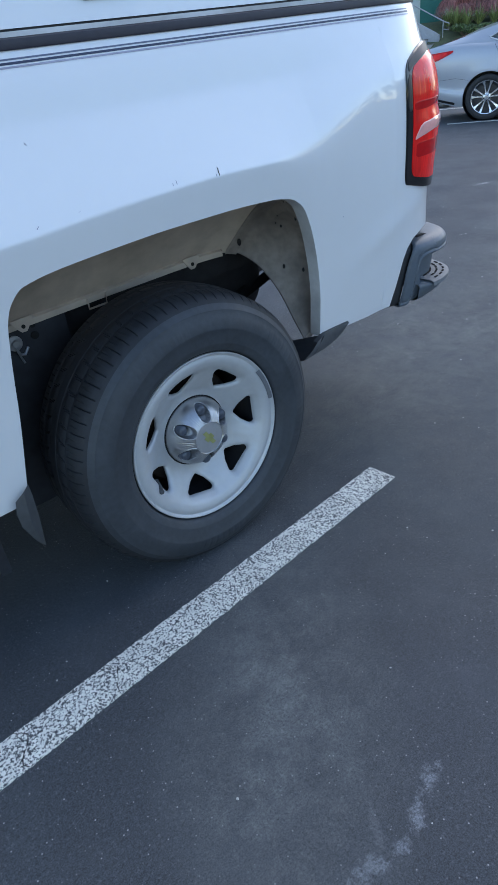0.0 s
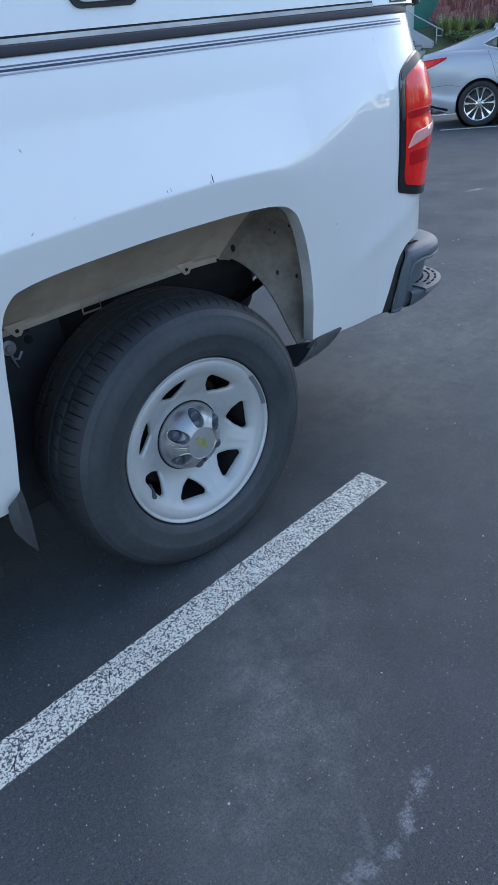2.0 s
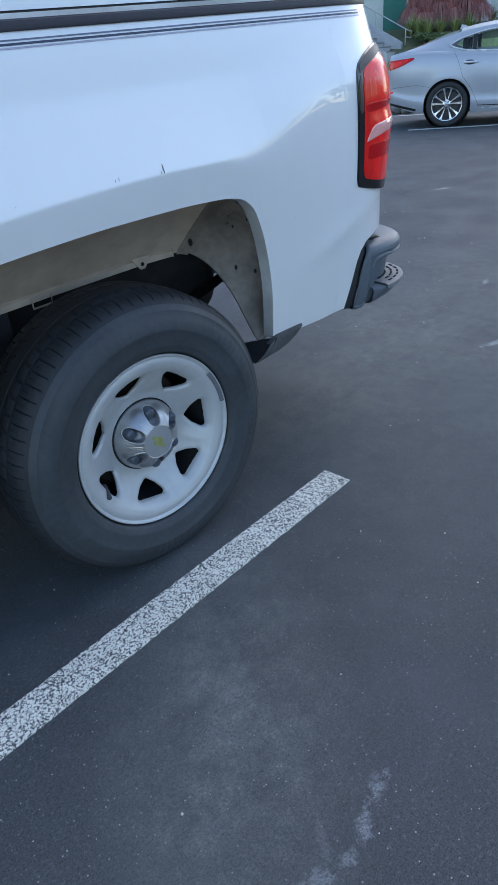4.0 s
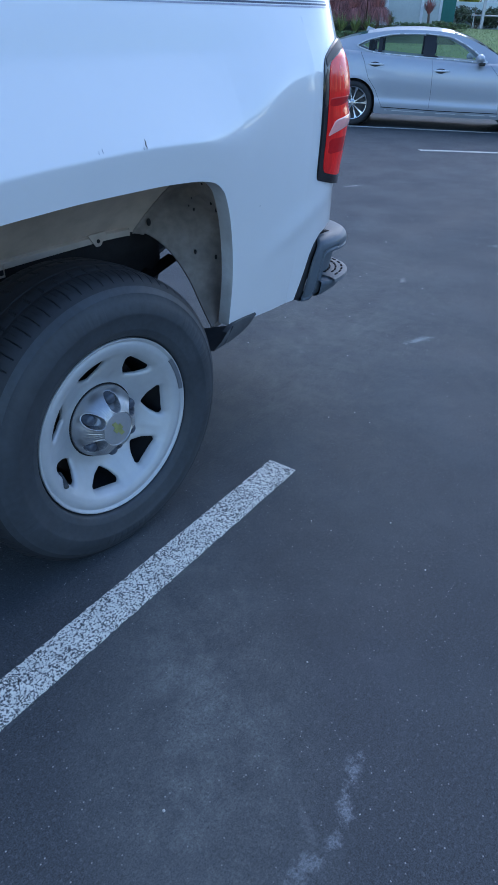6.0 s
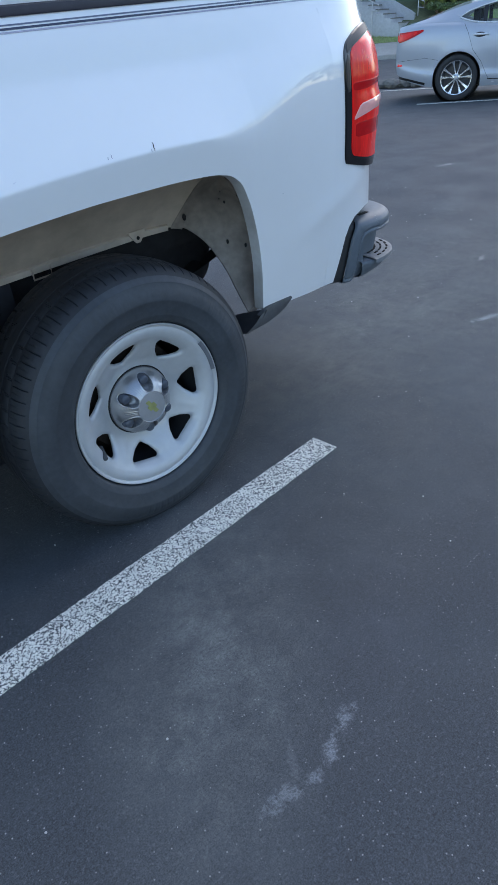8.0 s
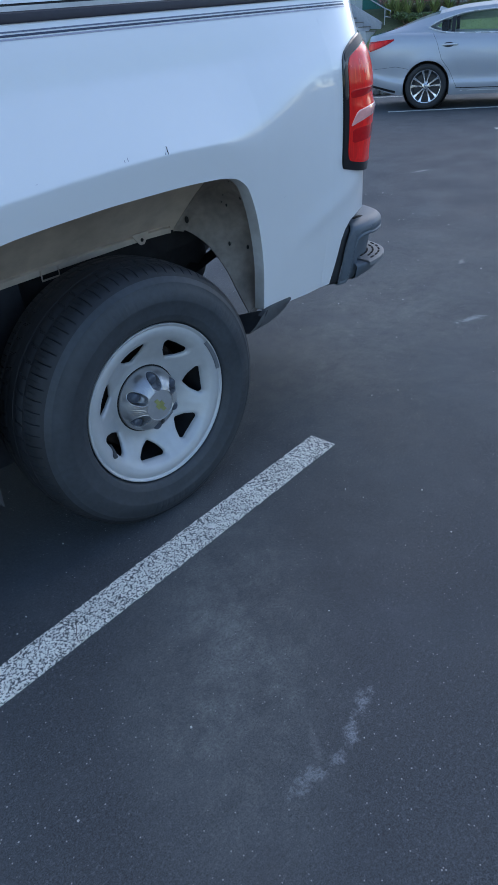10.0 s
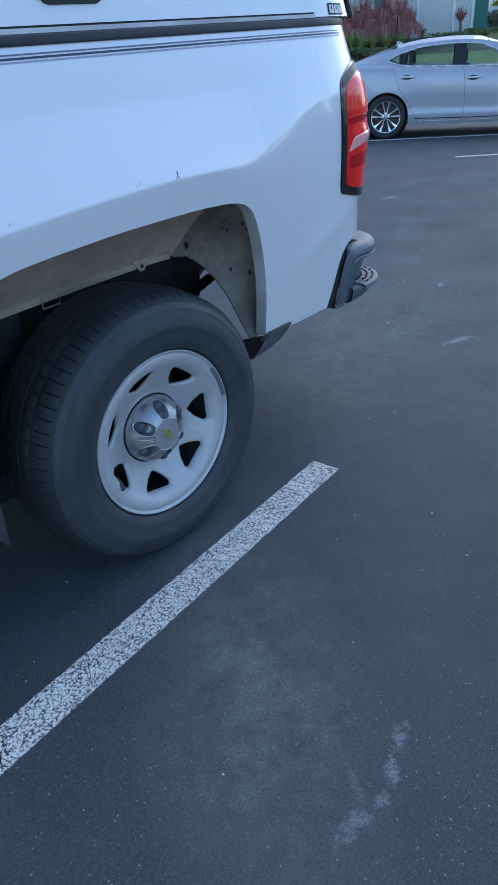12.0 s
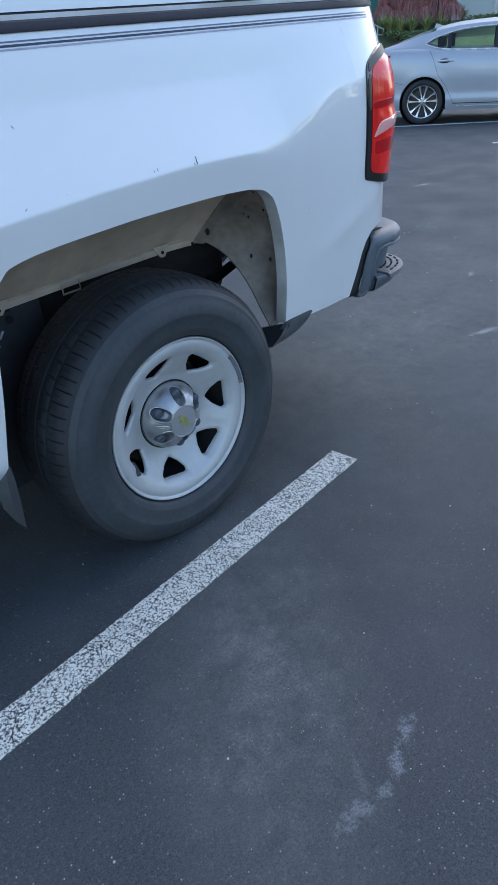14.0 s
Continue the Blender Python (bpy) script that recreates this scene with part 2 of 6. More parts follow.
M_BUMPER_D = mat("dark_bumper_plastic", (0.028, 0.03, 0.034), 0.6, vary=0.12)
M_DISC = mat("brushed_disc", (0.40, 0.40, 0.41), 0.42, 0.35, vary=0.05)
M_STEP = mat("grey_step_pad", (0.15, 0.158, 0.168), 0.55, vary=0.1)
M_FLAP = mat("black_flap_plastic", (0.06, 0.063, 0.068), 0.55, vary=0.12)
M_CONC = mat("concrete", (0.33, 0.32, 0.30), 0.85, vary=0.10, big=0.12, scale=18.0, bump=0.3)
M_STEPC = mat("step_concrete", (0.40, 0.41, 0.43), 0.85, vary=0.08, big=0.10, scale=14.0)
M_WALL = mat("grey_green_render", (0.52, 0.56, 0.545), 0.85, vary=0.04, big=0.05, scale=10.0)
M_TEAL = mat("teal_paint", (0.030, 0.155, 0.13), 0.6, vary=0.06, scale=12.0)
M_TRIM = mat("white_trim", (0.70, 0.72, 0.74), 0.6, vary=0.04)
M_PALEWALL = mat("pale_teal_wall", (0.62, 0.69, 0.68), 0.8, vary=0.05, scale=8.0)
M_GALV = mat("galvanised_steel", (0.45, 0.46, 0.47), 0.45, 0.6, vary=0.08)
M_LAWN = mat("lawn_soil", (0.27, 0.33, 0.13), 0.95, vary=0.15, big=0.2, scale=30.0, bump=1.0)
M_SOIL = mat("planted_soil", (0.10, 0.115, 0.055), 0.95, vary=0.3, big=0.25, scale=14.0, bump=1.0)
M_GRASS = leaf_material("grass_blades", (0.30, 0.36, 0.15), low=0.75, high=1.2)
M_FLAX = leaf_material("red_flax", (0.33, 0.135, 0.125), low=0.35, high=1.7)
M_GREENFLAX = leaf_material("green_flax", (0.22, 0.26, 0.09))
M_SHRUB = leaf_material("shrub_leaves", (0.115, 0.165, 0.065))
M_DARKSHRUB = leaf_material("dark_shrub_leaves", (0.09, 0.12, 0.07))
# far tree's leaves, brightened in colour to pass for direct sun
M_TREELEAF = leaf_material("sunlit_yellow_green_leaves", (0.42, 0.44, 0.08))
M_BARK = mat("bark", (0.16, 0.12, 0.09), 0.9, vary=0.3, scale=20.0, bump=0.6)
M_ROCK = mat("grey_rubble", (0.17, 0.165, 0.15), 0.9, vary=0.25, big=0.2, scale=20.0, bump=0.6)
# far building's render, colour raised in place of sunlight
M_BEIGE = mat("sunlit_beige_render", (0.80, 0.67, 0.55), 0.85, vary=0.05, scale=5.0)
M_SILVER = mat("silver_car_paint", (0.43, 0.455, 0.51), 0.44, 0.32, vary=0.01, big=0.01, scale=40.0, coat=0.5, rough_vary=0.02, coat_rough=0.05)
M_BRIGHT = mat("satin_bright_trim", (0.78, 0.79, 0.80), 0.28, 0.35, vary=0.03)
M_CARGLASS = glass("tinted_car_glass", (0.80, 0.88, 0.85))
M_CARDARK = mat("black_car_trim", (0.014, 0.014, 0.016), 0.45)
M_SEAM = mat("panel_gap", (0.01, 0.01, 0.011), 0.9)
M_ALLOY = mat("machined_alloy", (0.62, 0.63, 0.65), 0.25, 0.8, vary=0.05)
M_ALLOY_D = mat("dark_alloy", (0.035, 0.036, 0.04), 0.4, 0.3)
M_SEAT = mat("dark_seat_cloth", (0.035, 0.035, 0.038), 0.9, vary=0.15)
M_PEBBLE = mat("pale_pebbles", (0.42, 0.42, 0.41), 0.8, vary=0.2)


# ---- mesh helpers ----
def finish(bm, smooth=True, angle=35.0):
    bmesh.ops.remove_doubles(bm, verts=bm.verts, dist=1e-5)
    if smooth:
        for f in bm.faces:
            f.smooth = True
        for e in bm.edges:
            if len(e.link_faces) == 2 and e.calc_face_angle(0) > radians(angle):
                e.smooth = False
    return bm


def part(name, bm, material, parent=None, label="", smooth=True, angle=35.0):
    """Links a bmesh as one mesh object, under a thing or a part if one is given."""
    finish(bm, smooth, angle)
    me = bpy.data.meshes.new(name)
    bm.to_mesh(me)
    bm.free()
    for m in material if isinstance(material, (list, tuple)) else [material]:
        me.materials.append(m)
    ob = new(name, me)
    if parent is not None:
        ob.parent = parent
    return tagged(ob, label) if label else ob


def grid(bm, pts, close_u=False, close_v=False, flip=False, slot=0):
    """Faces over rows of points."""
    rows = [[bm.verts.new(p) for p in r] for r in pts]
    nu, nv = len(rows), len(rows[0])
    for i in range(nu if close_u else nu - 1):
        for j in range(nv if close_v else nv - 1):
            q = [rows[i][j], rows[(i + 1) % nu][j], rows[(i + 1) % nu][(j + 1) % nv], rows[i][(j + 1) % nv]]
            f = bm.faces.new(q[::-1] if flip else q)
            f.material_index = slot
    return rows


def box(bm, lo, hi, bevel=0.0, m=None):
    b = bmesh.new()
    for v in bmesh.ops.create_cube(b, size=1.0)["verts"]:
        v.co = Vector([lo[k] + (v.co[k] + 0.5) * (hi[k] - lo[k]) for k in range(3)])
    if bevel:
        bmesh.ops.bevel(b, geom=list(b.edges), offset=bevel, segments=2, affect="EDGES", profile=0.6)
    if m is not None:
        bmesh.ops.transform(b, matrix=m, verts=b.verts)
    me = bpy.data.meshes.new("tmp")
    b.to_mesh(me)
    b.free()
    bm.from_mesh(me)
    bpy.data.meshes.remove(me)
    return bm


def lathe(bm, prof, n=64, axis="y", a0=0.0, a1=360.0, centre=(0, 0, 0)):
    """prof: (radius, along). Turns about the y or the z axis."""
    full = abs(a1 - a0) >= 359.9
    cx, cy, cz = centre
    pts = []
    for i in range(n if full else n + 1):
        a = radians(a0 + (a1 - a0) * i / n)
        if axis == "y":
            pts.append([(cx + r * math.cos(a), cy + y, cz + r * math.sin(a)) for r, y in prof])
        else:
            pts.append([(cx + r * math.cos(a), cy + r * math.sin(a), cz + y) for r, y in prof])
    grid(bm, pts, close_u=full, flip=axis != "y")
    return bm


def tube(bm, path, r, n=8):
    """A round bar along a path of points."""
    path = [Vector(p) for p in path]
    rings = []
    for i, p in enumerate(path):
        d = (path[min(i + 1, len(path) - 1)] - path[max(i - 1, 0)]).normalized()
        a = d.cross(Vector((0, 0, 1)) if abs(d.z) < 0.9 else Vector((1, 0, 0))).normalized()
        b = d.cross(a)
        rr = r[i] if isinstance(r, (list, tuple)) else r
        rings.append([p + a * rr * math.cos(2 * math.pi * k / n) + b * rr * math.sin(2 * math.pi * k / n) for k in range(n)])
    rows = grid(bm, rings, close_v=True)
    bm.faces.new(rows[0])
    bm.faces.new(rows[-1][::-1])
    return bm


def prism(bm, outline, a, b, axis="y"):
    """An outline of (u, v) drawn out from a to b along an axis."""
    def put(u, v, w):
        return {"y": (u, w, v), "x": (w, u, v), "z": (u, v, w)}[axis]
    lo = [bm.verts.new(put(u, v, a)) for u, v in outline]
    hi = [bm.verts.new(put(u, v, b)) for u, v in outline]
    bm.faces.new(lo)
    bm.faces.new(hi[::-1])
    for i in range(len(lo)):
        j = (i + 1) % len(lo)
        bm.faces.new((lo[j], lo[i], hi[i], hi[j]))
    bmesh.ops.recalc_face_normals(bm, faces=bm.faces)
    return bm


def thing(name, label, category, group="", kind="", m=None):
    e = new(name)
    e.empty_display_size = 0.1
    if m is not None:
        e.matrix_world = m
    return tagged(e, label, category, group, kind)


def spl(xs, ys):
    """A smooth curve through points that keeps their rises and falls."""
    xs, ys = np.array(xs, float), np.array(ys, float)
    d = np.diff(ys) / np.diff(xs)
    inner = np.where(d[1:] * d[:-1] > 0, 2 * d[1:] * d[:-1] / np.where(d[1:] + d[:-1] == 0, 1, d[1:] + d[:-1]), 0)
    m = np.r_[d[0], inner, d[-1]]

    def f(v):
        v = np.clip(v, xs[0], xs[-1])
        i = np.clip(np.searchsorted(xs, v) - 1, 0, len(xs) - 2)
        h = xs[i + 1] - xs[i]
        t = (v - xs[i]) / h
        return float((2 * t**3 - 3 * t**2 + 1) * ys[i] + (t**3 - 2 * t**2 + t) * h * m[i] + (3 * t**2 - 2 * t**3) * ys[i + 1] + (t**3 - t**2) * h * m[i + 1])
    return f


# ---- the ground ----
bm = bmesh.new()
grid(bm, [[(x, y, 0) for y in (-900, -40, -6, 0, 6, 30, 900)] for x in (-900, -40, -6, 0, 6, 30, 900)], flip=True)
ground = tagged(part("ground", bm, M_ASPHALT, smooth=False), "dark grey asphalt of a car park with dusty worn patches", "asphalt", kind="structure")


def line_strip(name, a, b, width, label):
    a, b = Vector(a), Vector(b)
    d = (b - a).normalized()
    s = Vector((d.y, -d.x)) * width
    bm = bmesh.new()
    n = max(2, int((b - a).length / 0.009))
    rnd = random.Random(7)
    pts = []
    for i in range(n + 1):
        p = a + (b - a) * i / n
        w1, w2 = rnd.gauss(0, 0.0009), rnd.gauss(0, 0.0009)
        q, r = p + s * (w1 / width), p + s * (1 + w2 / width)
        pts.append([(q.x, q.y, 0.0), (q.x, q.y, 0.0035), (r.x, r.y, 0.0035), (r.x, r.y, 0.0)])
    grid(bm, pts)
    bmesh.ops.recalc_face_normals(bm, faces=bm.faces)
    return tagged(part(name, bm, M_LINE, smooth=False), label, "road marking", kind="structure")


LD = Vector((math.cos(radians(4.23)), math.sin(radians(4.23))))
LA = Vector((0.588, -0.059))
near_line = line_strip("parking_line", LA, LA - LD * 4.8, -0.1016, "worn white painted bay line on the asphalt")
line_strip("parking_line", (9.27, 5.60), (11.75, 1.86), 0.10, "thin white painted bay line beside the silver car")
line_strip("parking_line", (7.95, 3.02), (10.9, -0.55), 0.10, "thin white painted bay line on far asphalt")
line_strip("parking_line", (10.55, 8.72), (11.75, 6.70), 0.10, "thin white painted bay line behind the silver car")
# cracks across the near line
rnd = random.Random(3)
for along in (1.09, 1.335):
    bm = bmesh.new()
    base = LA - LD * along
    side = Vector((LD.y, -LD.x))
    pts = []
    for i in range(9):
        p = base + side * (0.1016 * i / 8) + LD * (0.02 * math.sin(i * 0.7) + rnd.uniform(-0.004, 0.004))
        w = rnd.uniform(0.0004, 0.0016)
        pts.append([(p.x - LD.x * w, p.y - LD.y * w, 0.0046), (p.x + LD.x * w, p.y + LD.y * w, 0.0046)])
    grid(bm, pts, flip=True)
    part("crack", bm, M_SEAM, near_line, "dark crack in the paint", smooth=False)

# loose grit on the asphalt
bm = bmesh.new()
rnd = random.Random(11)
spots = [(-0.473, -0.619), (1.072, -0.104), (0.562, -0.536), (-0.341, 0.124), (0.973, -0.048)]
for i in range(430):
    x, y = spots[i] if i < len(spots) else (rnd.uniform(-1.2, 4.2), rnd.uniform(-1.25, 2.6))
    if i >= len(spots) and -0.9 < x < 1.1 and y > 0.0:
        continue
    r = 0.0032 if i < len(spots) else rnd.choice((0.0008, 0.001, 0.0012, 0.0016, 0.0024)) * (1 + 0.3 * max(0, x))
    vs = bmesh.ops.create_icosphere(bm, subdivisions=1, radius=r)["verts"]
    sq = Matrix.Diagonal((rnd.uniform(0.7, 1.4), rnd.uniform(0.7, 1.4), 0.6, 1))
    bmesh.ops.transform(bm, matrix=Matrix.Translation((x, y, r * 0.5)) @ Matrix.Rotation(rnd.random() * 6, 4, "Z") @ sq, verts=vs)
tagged(part("grit", bm, M_PEBBLE, smooth=False), "small pale stones scattered over the asphalt", "grit", kind="stuff")


# ---- the pickup truck ----
# Its own frame: x to the rear from the rear axle, y inwards from the wheel rim, z up; the bed stands a little tail-high.
AXLE, RAKE = 0.368, 1.64
BEDW = 1.84
TRUCK = Matrix.Translation((0, 0, AXLE)) @ Matrix.Rotation(radians(-RAKE), 4, "Y") @ Matrix.Translation((0, 0, -AXLE))
truck = thing("pickup_truck", "white work pickup truck with silver steel wheels, parked", "pickup truck", m=TRUCK)

LOW_A = spl([.36, .45, .60, .75, .85, .93, 1.0, 1.31], [.085, .068, .04, .012, -.010, -.0275, -.0425, -.1015])
LOW_B = spl([.36, .45, .60, .70, .80, .90, 1.0, 1.1, 1.31], [.085, .068, .038, .022, .010, .002, -.002, -.003, -.003])
crease_dip = spl([-3, -.6, -.4, -.1, .12, .28, .36], [-.03, -.03, -.023, -.006, 0, -.004, -.006])
PLAN = [(.80, 0), (.86, .003), (.91, .012), (.958, .025), (1.006, .045), (1.049, .069), (1.081, .094), (1.107, .123), (1.126, .156), (1.138, .195), (1.145, .24), (1.148, .32), (1.149, .45), (1.149, .65), (1.149, .92)]


def soft_max(a, b, w):
    return .5 * (a + b + math.sqrt((a - b) ** 2 + w * w))


def bed_side(x, z):
    """How far the side lies inwards: a lower wall, a sloping shoulder over the crease and a steeper upper wall."""
    t = min(max((x - .33) / .47, 0), 1)
    b = t * t * (3 - 2 * t)
    zc = 1.016 + crease_dip(x)
    yc = LOW_A(zc)
    low = LOW_A(z) * (1 - b) + LOW_B(z) * b
    slope = (.0526 - yc) / (1.18 - zc)
    shoulder = (yc + slope * (z - zc)) * (1 - b) + (-.003 + .70 * (z - 1.15)) * b
    d = z - 1.18
    upper = (.0526 + .10 * d + 1.346 * max(0, d) ** 2) * (1 - b) + (.0884 - .50 * (1.31 - z)) * b
    return soft_max(low, -soft_max(-shoulder, -upper, .006), .003 + .031 * min(1, max(0, (x - .30) / .16)))


def along(pts, s):
    """A smooth line through points of a plan: place and outward normal at step s."""
    i = min(max(int(s), 0), len(pts) - 2)
    f = s - i
    b, c = Vector(pts[i]), Vector(pts[i + 1])
    a = Vector(pts[i - 1]) if i else b * 2 - c
    d = Vector(pts[i + 2]) if i + 2 < len(pts) else c * 2 - b
    p = 0.5 * (2 * b + (c - a) * f + (2 * a - 5 * b + 4 * c - d) * f * f + (3 * b - a - 3 * c + d) * f ** 3)
    t = (0.5 * ((c - a) + 2 * (2 * a - 5 * b + 4 * c - d) * f + 3 * (3 * b - a - 3 * c + d) * f * f)).normalized()
    return p, Vector((t.y, -t.x))


for _ in range(2):
    PLAN = [PLAN[0]] + [tuple((PLAN[i - 1][k] + 2 * PLAN[i][k] + PLAN[i + 1][k]) / 4 for k in (0, 1)) for i in range(1, len(PLAN) - 1)] + [PLAN[-1]]


def plan_point(u):
    """u up to 0.80 runs along the side; past it one unit a step round the rear corner."""
    if u <= 0.80:
        return u, 0.0, 0.0, -1.0
    p, nn = along(PLAN, u - 0.80)
    return p.x, p.y, nn.x, nn.y


def skin(u, z, out=0.0):
    px, py, nx, ny = plan_point(u)
    d = -bed_side(min(px, 0.80), z) + out
    swell = min(1, max(0, (px - .60) / .14)) * min(1, max(0, (1.16 - px) / .10))
    d += .0075 * swell * math.exp(-((z - .683 - (px - .67) * .35) / .030) ** 2)
    if u > 0.80 and d < 0:
        low = min(1, max(0, (1.06 - z) / 0.16))
        d *= (1 - low) * max(0.25, 1 - (u - 0.80) / 16) + low * max(0.10, 1 - (u - 0.80) / 5.5)
    return Vector((px + nx * d, py + ny * d, z))


ARCH = [(-.486, .40), (-.479, .449), (-.451, .632), (-.435, .768), (-.423, .848), (-.407, .885), (-.377, .911), (-.302, .923), (-.171, .930), (-.026, .934), (.135, .933), (.278, .926), (.346, .914), (.392, .887), (.431, .826), (.464, .739), (.492, .611), (.506, .466)]
arch_z = spl([p[0] for p in ARCH], [p[1] for p in ARCH])
REARCUT = [(.506, .466), (.625, .455), (.732, .450), (.845, .452), (.862, .515), (.882, .60), (.90, .635), (.93, .66), (1.0, .675)]


def lower_edge(u):
    x = plan_point(u)[0]
    if u > 0.80 and x > 0.999:
        return 0.675
    if x < ARCH[0][0]:
        return 0.40
    if x <= 0.506:
        return arch_z(x)
    xs, zs = zip(*REARCUT)
    return float(np.interp(x, xs, zs))


us = sorted(set(np.round(np.r_[np.arange(-1.16, -.50, .03), np.arange(-.49, -.36, .003), np.arange(-.36, .33, .012), np.arange(.33, .52, .004), np.arange(.52, .80, .012), np.arange(.80, 14.79, .1)], 4).tolist()))
zs = sorted(set(np.round(np.r_[np.arange(.40, .90, .025), np.arange(.90, .98, .008), np.arange(.98, 1.05, .0022), np.arange(1.05, 1.31, .006), 1.31], 4).tolist()))
bm = bmesh.new()
cols = []
for u in us:
    e = lower_edge(u)
    cols.append([skin(u, max(z, e)) for z in zs])
grid(bm, cols, flip=True)
bmesh.ops.remove_doubles(bm, verts=bm.verts, dist=1e-5)
bmesh.ops.dissolve_degenerate(bm, edges=bm.edges, dist=1e-5)
part("bed_side", bm, M_WHITE, truck, "glossy white bed side with small scuffs above the wheel", angle=60)
# the mirrored far side, plain
bm = bmesh.new()
far_u = np.r_[np.arange(-1.16, -.50, .06), np.arange(-.49, -.36, .02), np.arange(-.36, .33, .05), np.arange(.33, .52, .02), np.arange(.52, .80, .06), np.arange(.80, 14.79, .5)]
grid(bm, [[(p.x, BEDW - p.y, p.z) for p in (skin(float(u), max(z, lower_edge(float(u)))) for z in np.r_[np.arange(.4, 1.31, .05), 1.31])] for u in far_u])
part("bed_side", bm, M_WHITE, truck, angle=60)

# turned-in edge of the wheel opening and of the lower rear
def edge_strip(points, depth, lift, name, material, label=""):
    bm = bmesh.new()
    rows = []
    for k, p in enumerate(points):
        a, b = points[max(k - 1, 0)], points[min(k + 1, len(points) - 1)]
        t = Vector((b.x - a.x, 0, b.z - a.z)).normalized()
        n = Vector((-t.z, 0, t.x))
        rows.append([p, p + Vector((0, depth * 0.3, 0)) - n * lift * 0.6, p + Vector((0, depth, 0)) - n * lift, p + Vector((0, depth, 0)) + n * 0.012])
    grid(bm, rows)
    return part(name, bm, material, truck, label, angle=50)


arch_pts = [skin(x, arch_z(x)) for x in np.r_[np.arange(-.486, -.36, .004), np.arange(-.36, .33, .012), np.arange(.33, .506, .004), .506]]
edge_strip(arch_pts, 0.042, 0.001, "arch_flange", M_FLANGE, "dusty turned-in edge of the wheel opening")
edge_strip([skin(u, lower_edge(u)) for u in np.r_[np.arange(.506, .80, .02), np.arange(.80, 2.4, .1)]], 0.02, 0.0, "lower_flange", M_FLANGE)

# wheelhouse liner: from the opening's edge inwards, narrowing down the rear
LX = spl([-.486, -.42, -.377, -.171, .135, .30, .346, .40, .464, .492, .506], [-.486, -.44, -.40, -.171, .135, .29, .345, .415, .475, .488, .497])
LY = spl([-.486, -.42, -.377, .278, .346, .40, .431, .464, .492, .506], [.30, .33, .335, .335, .325, .300, .250, .190, .140, .105])
LZ = spl([-.486, -.42, -.377, .278, .346, .40, .431, .464, .492, .506], [.55, .69, .735, .742, .742, .728, .690, .605, .505, .438])
bm = bmesh.new()
rows = []
for p in arch_pts:
    x = p.x
    a = p + Vector((0, 0.040, 0))
    c = Vector((LX(x), max(LY(x), a.y + 0.015), LZ(x)))
    out = Vector((max(0, (x - 0.30)) * 0.5 - max(0, -x - 0.36) * 0.4, 0, 0.055 if x < 0.40 else 0.03))
    row = []
    for k in range(11):
        w = k / 10
        q = a.lerp(c, w) + out * math.sin(math.pi * w) * 1.2
        q += Vector((.010, .0, .018)) * math.exp(-((x - .335) / .030) ** 2) * math.sin(math.pi * w) ** .7
        row.append(q)
    down = Vector((0.0, 0.012, -0.022)) if x < 0.40 else Vector((0.006, 0.02, -0.008))
    row += [c + Vector((0, -0.010, -0.004)), c + Vector((0, -0.010, -0.020))] if x < 0.36 else [c + down * 0.3, c + down * 0.6]
    rows.append(row)
grid(bm, rows)
def pull(q, d):
    """A point of the liner moved d towards the axle."""
    return q - Vector((q.x, 0, q.z - AXLE)).normalized() * d


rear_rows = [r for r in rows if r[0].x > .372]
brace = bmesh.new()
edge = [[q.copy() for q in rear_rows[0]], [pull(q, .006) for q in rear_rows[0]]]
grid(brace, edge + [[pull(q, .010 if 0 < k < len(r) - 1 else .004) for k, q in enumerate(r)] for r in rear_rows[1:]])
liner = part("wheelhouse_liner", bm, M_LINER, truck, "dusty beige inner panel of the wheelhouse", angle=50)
part("rear_brace", brace, M_LINER_R, liner, "grey-brown rear panel of the wheelhouse, darker than the liner", angle=40)
# dark specks and scuffs on the rear panel
spot_rnd = random.Random(41)
for _ in range(16):
    r = rear_rows[int(len(rear_rows) * spot_rnd.uniform(.12, .9))]
    q = pull(r[spot_rnd.randrange(1, 7)], .011)
    bm = bmesh.new()
    bmesh.ops.create_icosphere(bm, subdivisions=1, radius=spot_rnd.choice((.0018, .0025, .004)))
    bmesh.ops.transform(bm, matrix=Matrix.Translation(q) @ Matrix.Diagonal((.6, 1.0, 1.6, 1)), verts=bm.verts)
    part("scuff", bm, M_UNDER, liner)
# mounting tabs with holes, drain holes, a bracket and a crease in the liner
def tab(x, y, z, s=0.022):
    bm = bmesh.new()
    prism(bm, [(x - s * 1.5, z + 0.01), (x - s * 0.55, z - s * 0.9), (x - s * 0.3, z - s * 1.15), (x + s * 0.3, z - s * 1.15), (x + s * 0.55, z - s * 0.9), (x + s * 1.5, z + 0.01)], y - 0.002, y + 0.002)
    part("tab", bm, M_LINER, truck)
    bm = bmesh.new()
    lathe(bm, [(0.0001, -0.0035), (0.0055, -0.0035), (0.0055, 0.0)], 12, centre=(x, y, z - s * 0.5))
    part("tab_hole", bm, M_SEAM, truck)


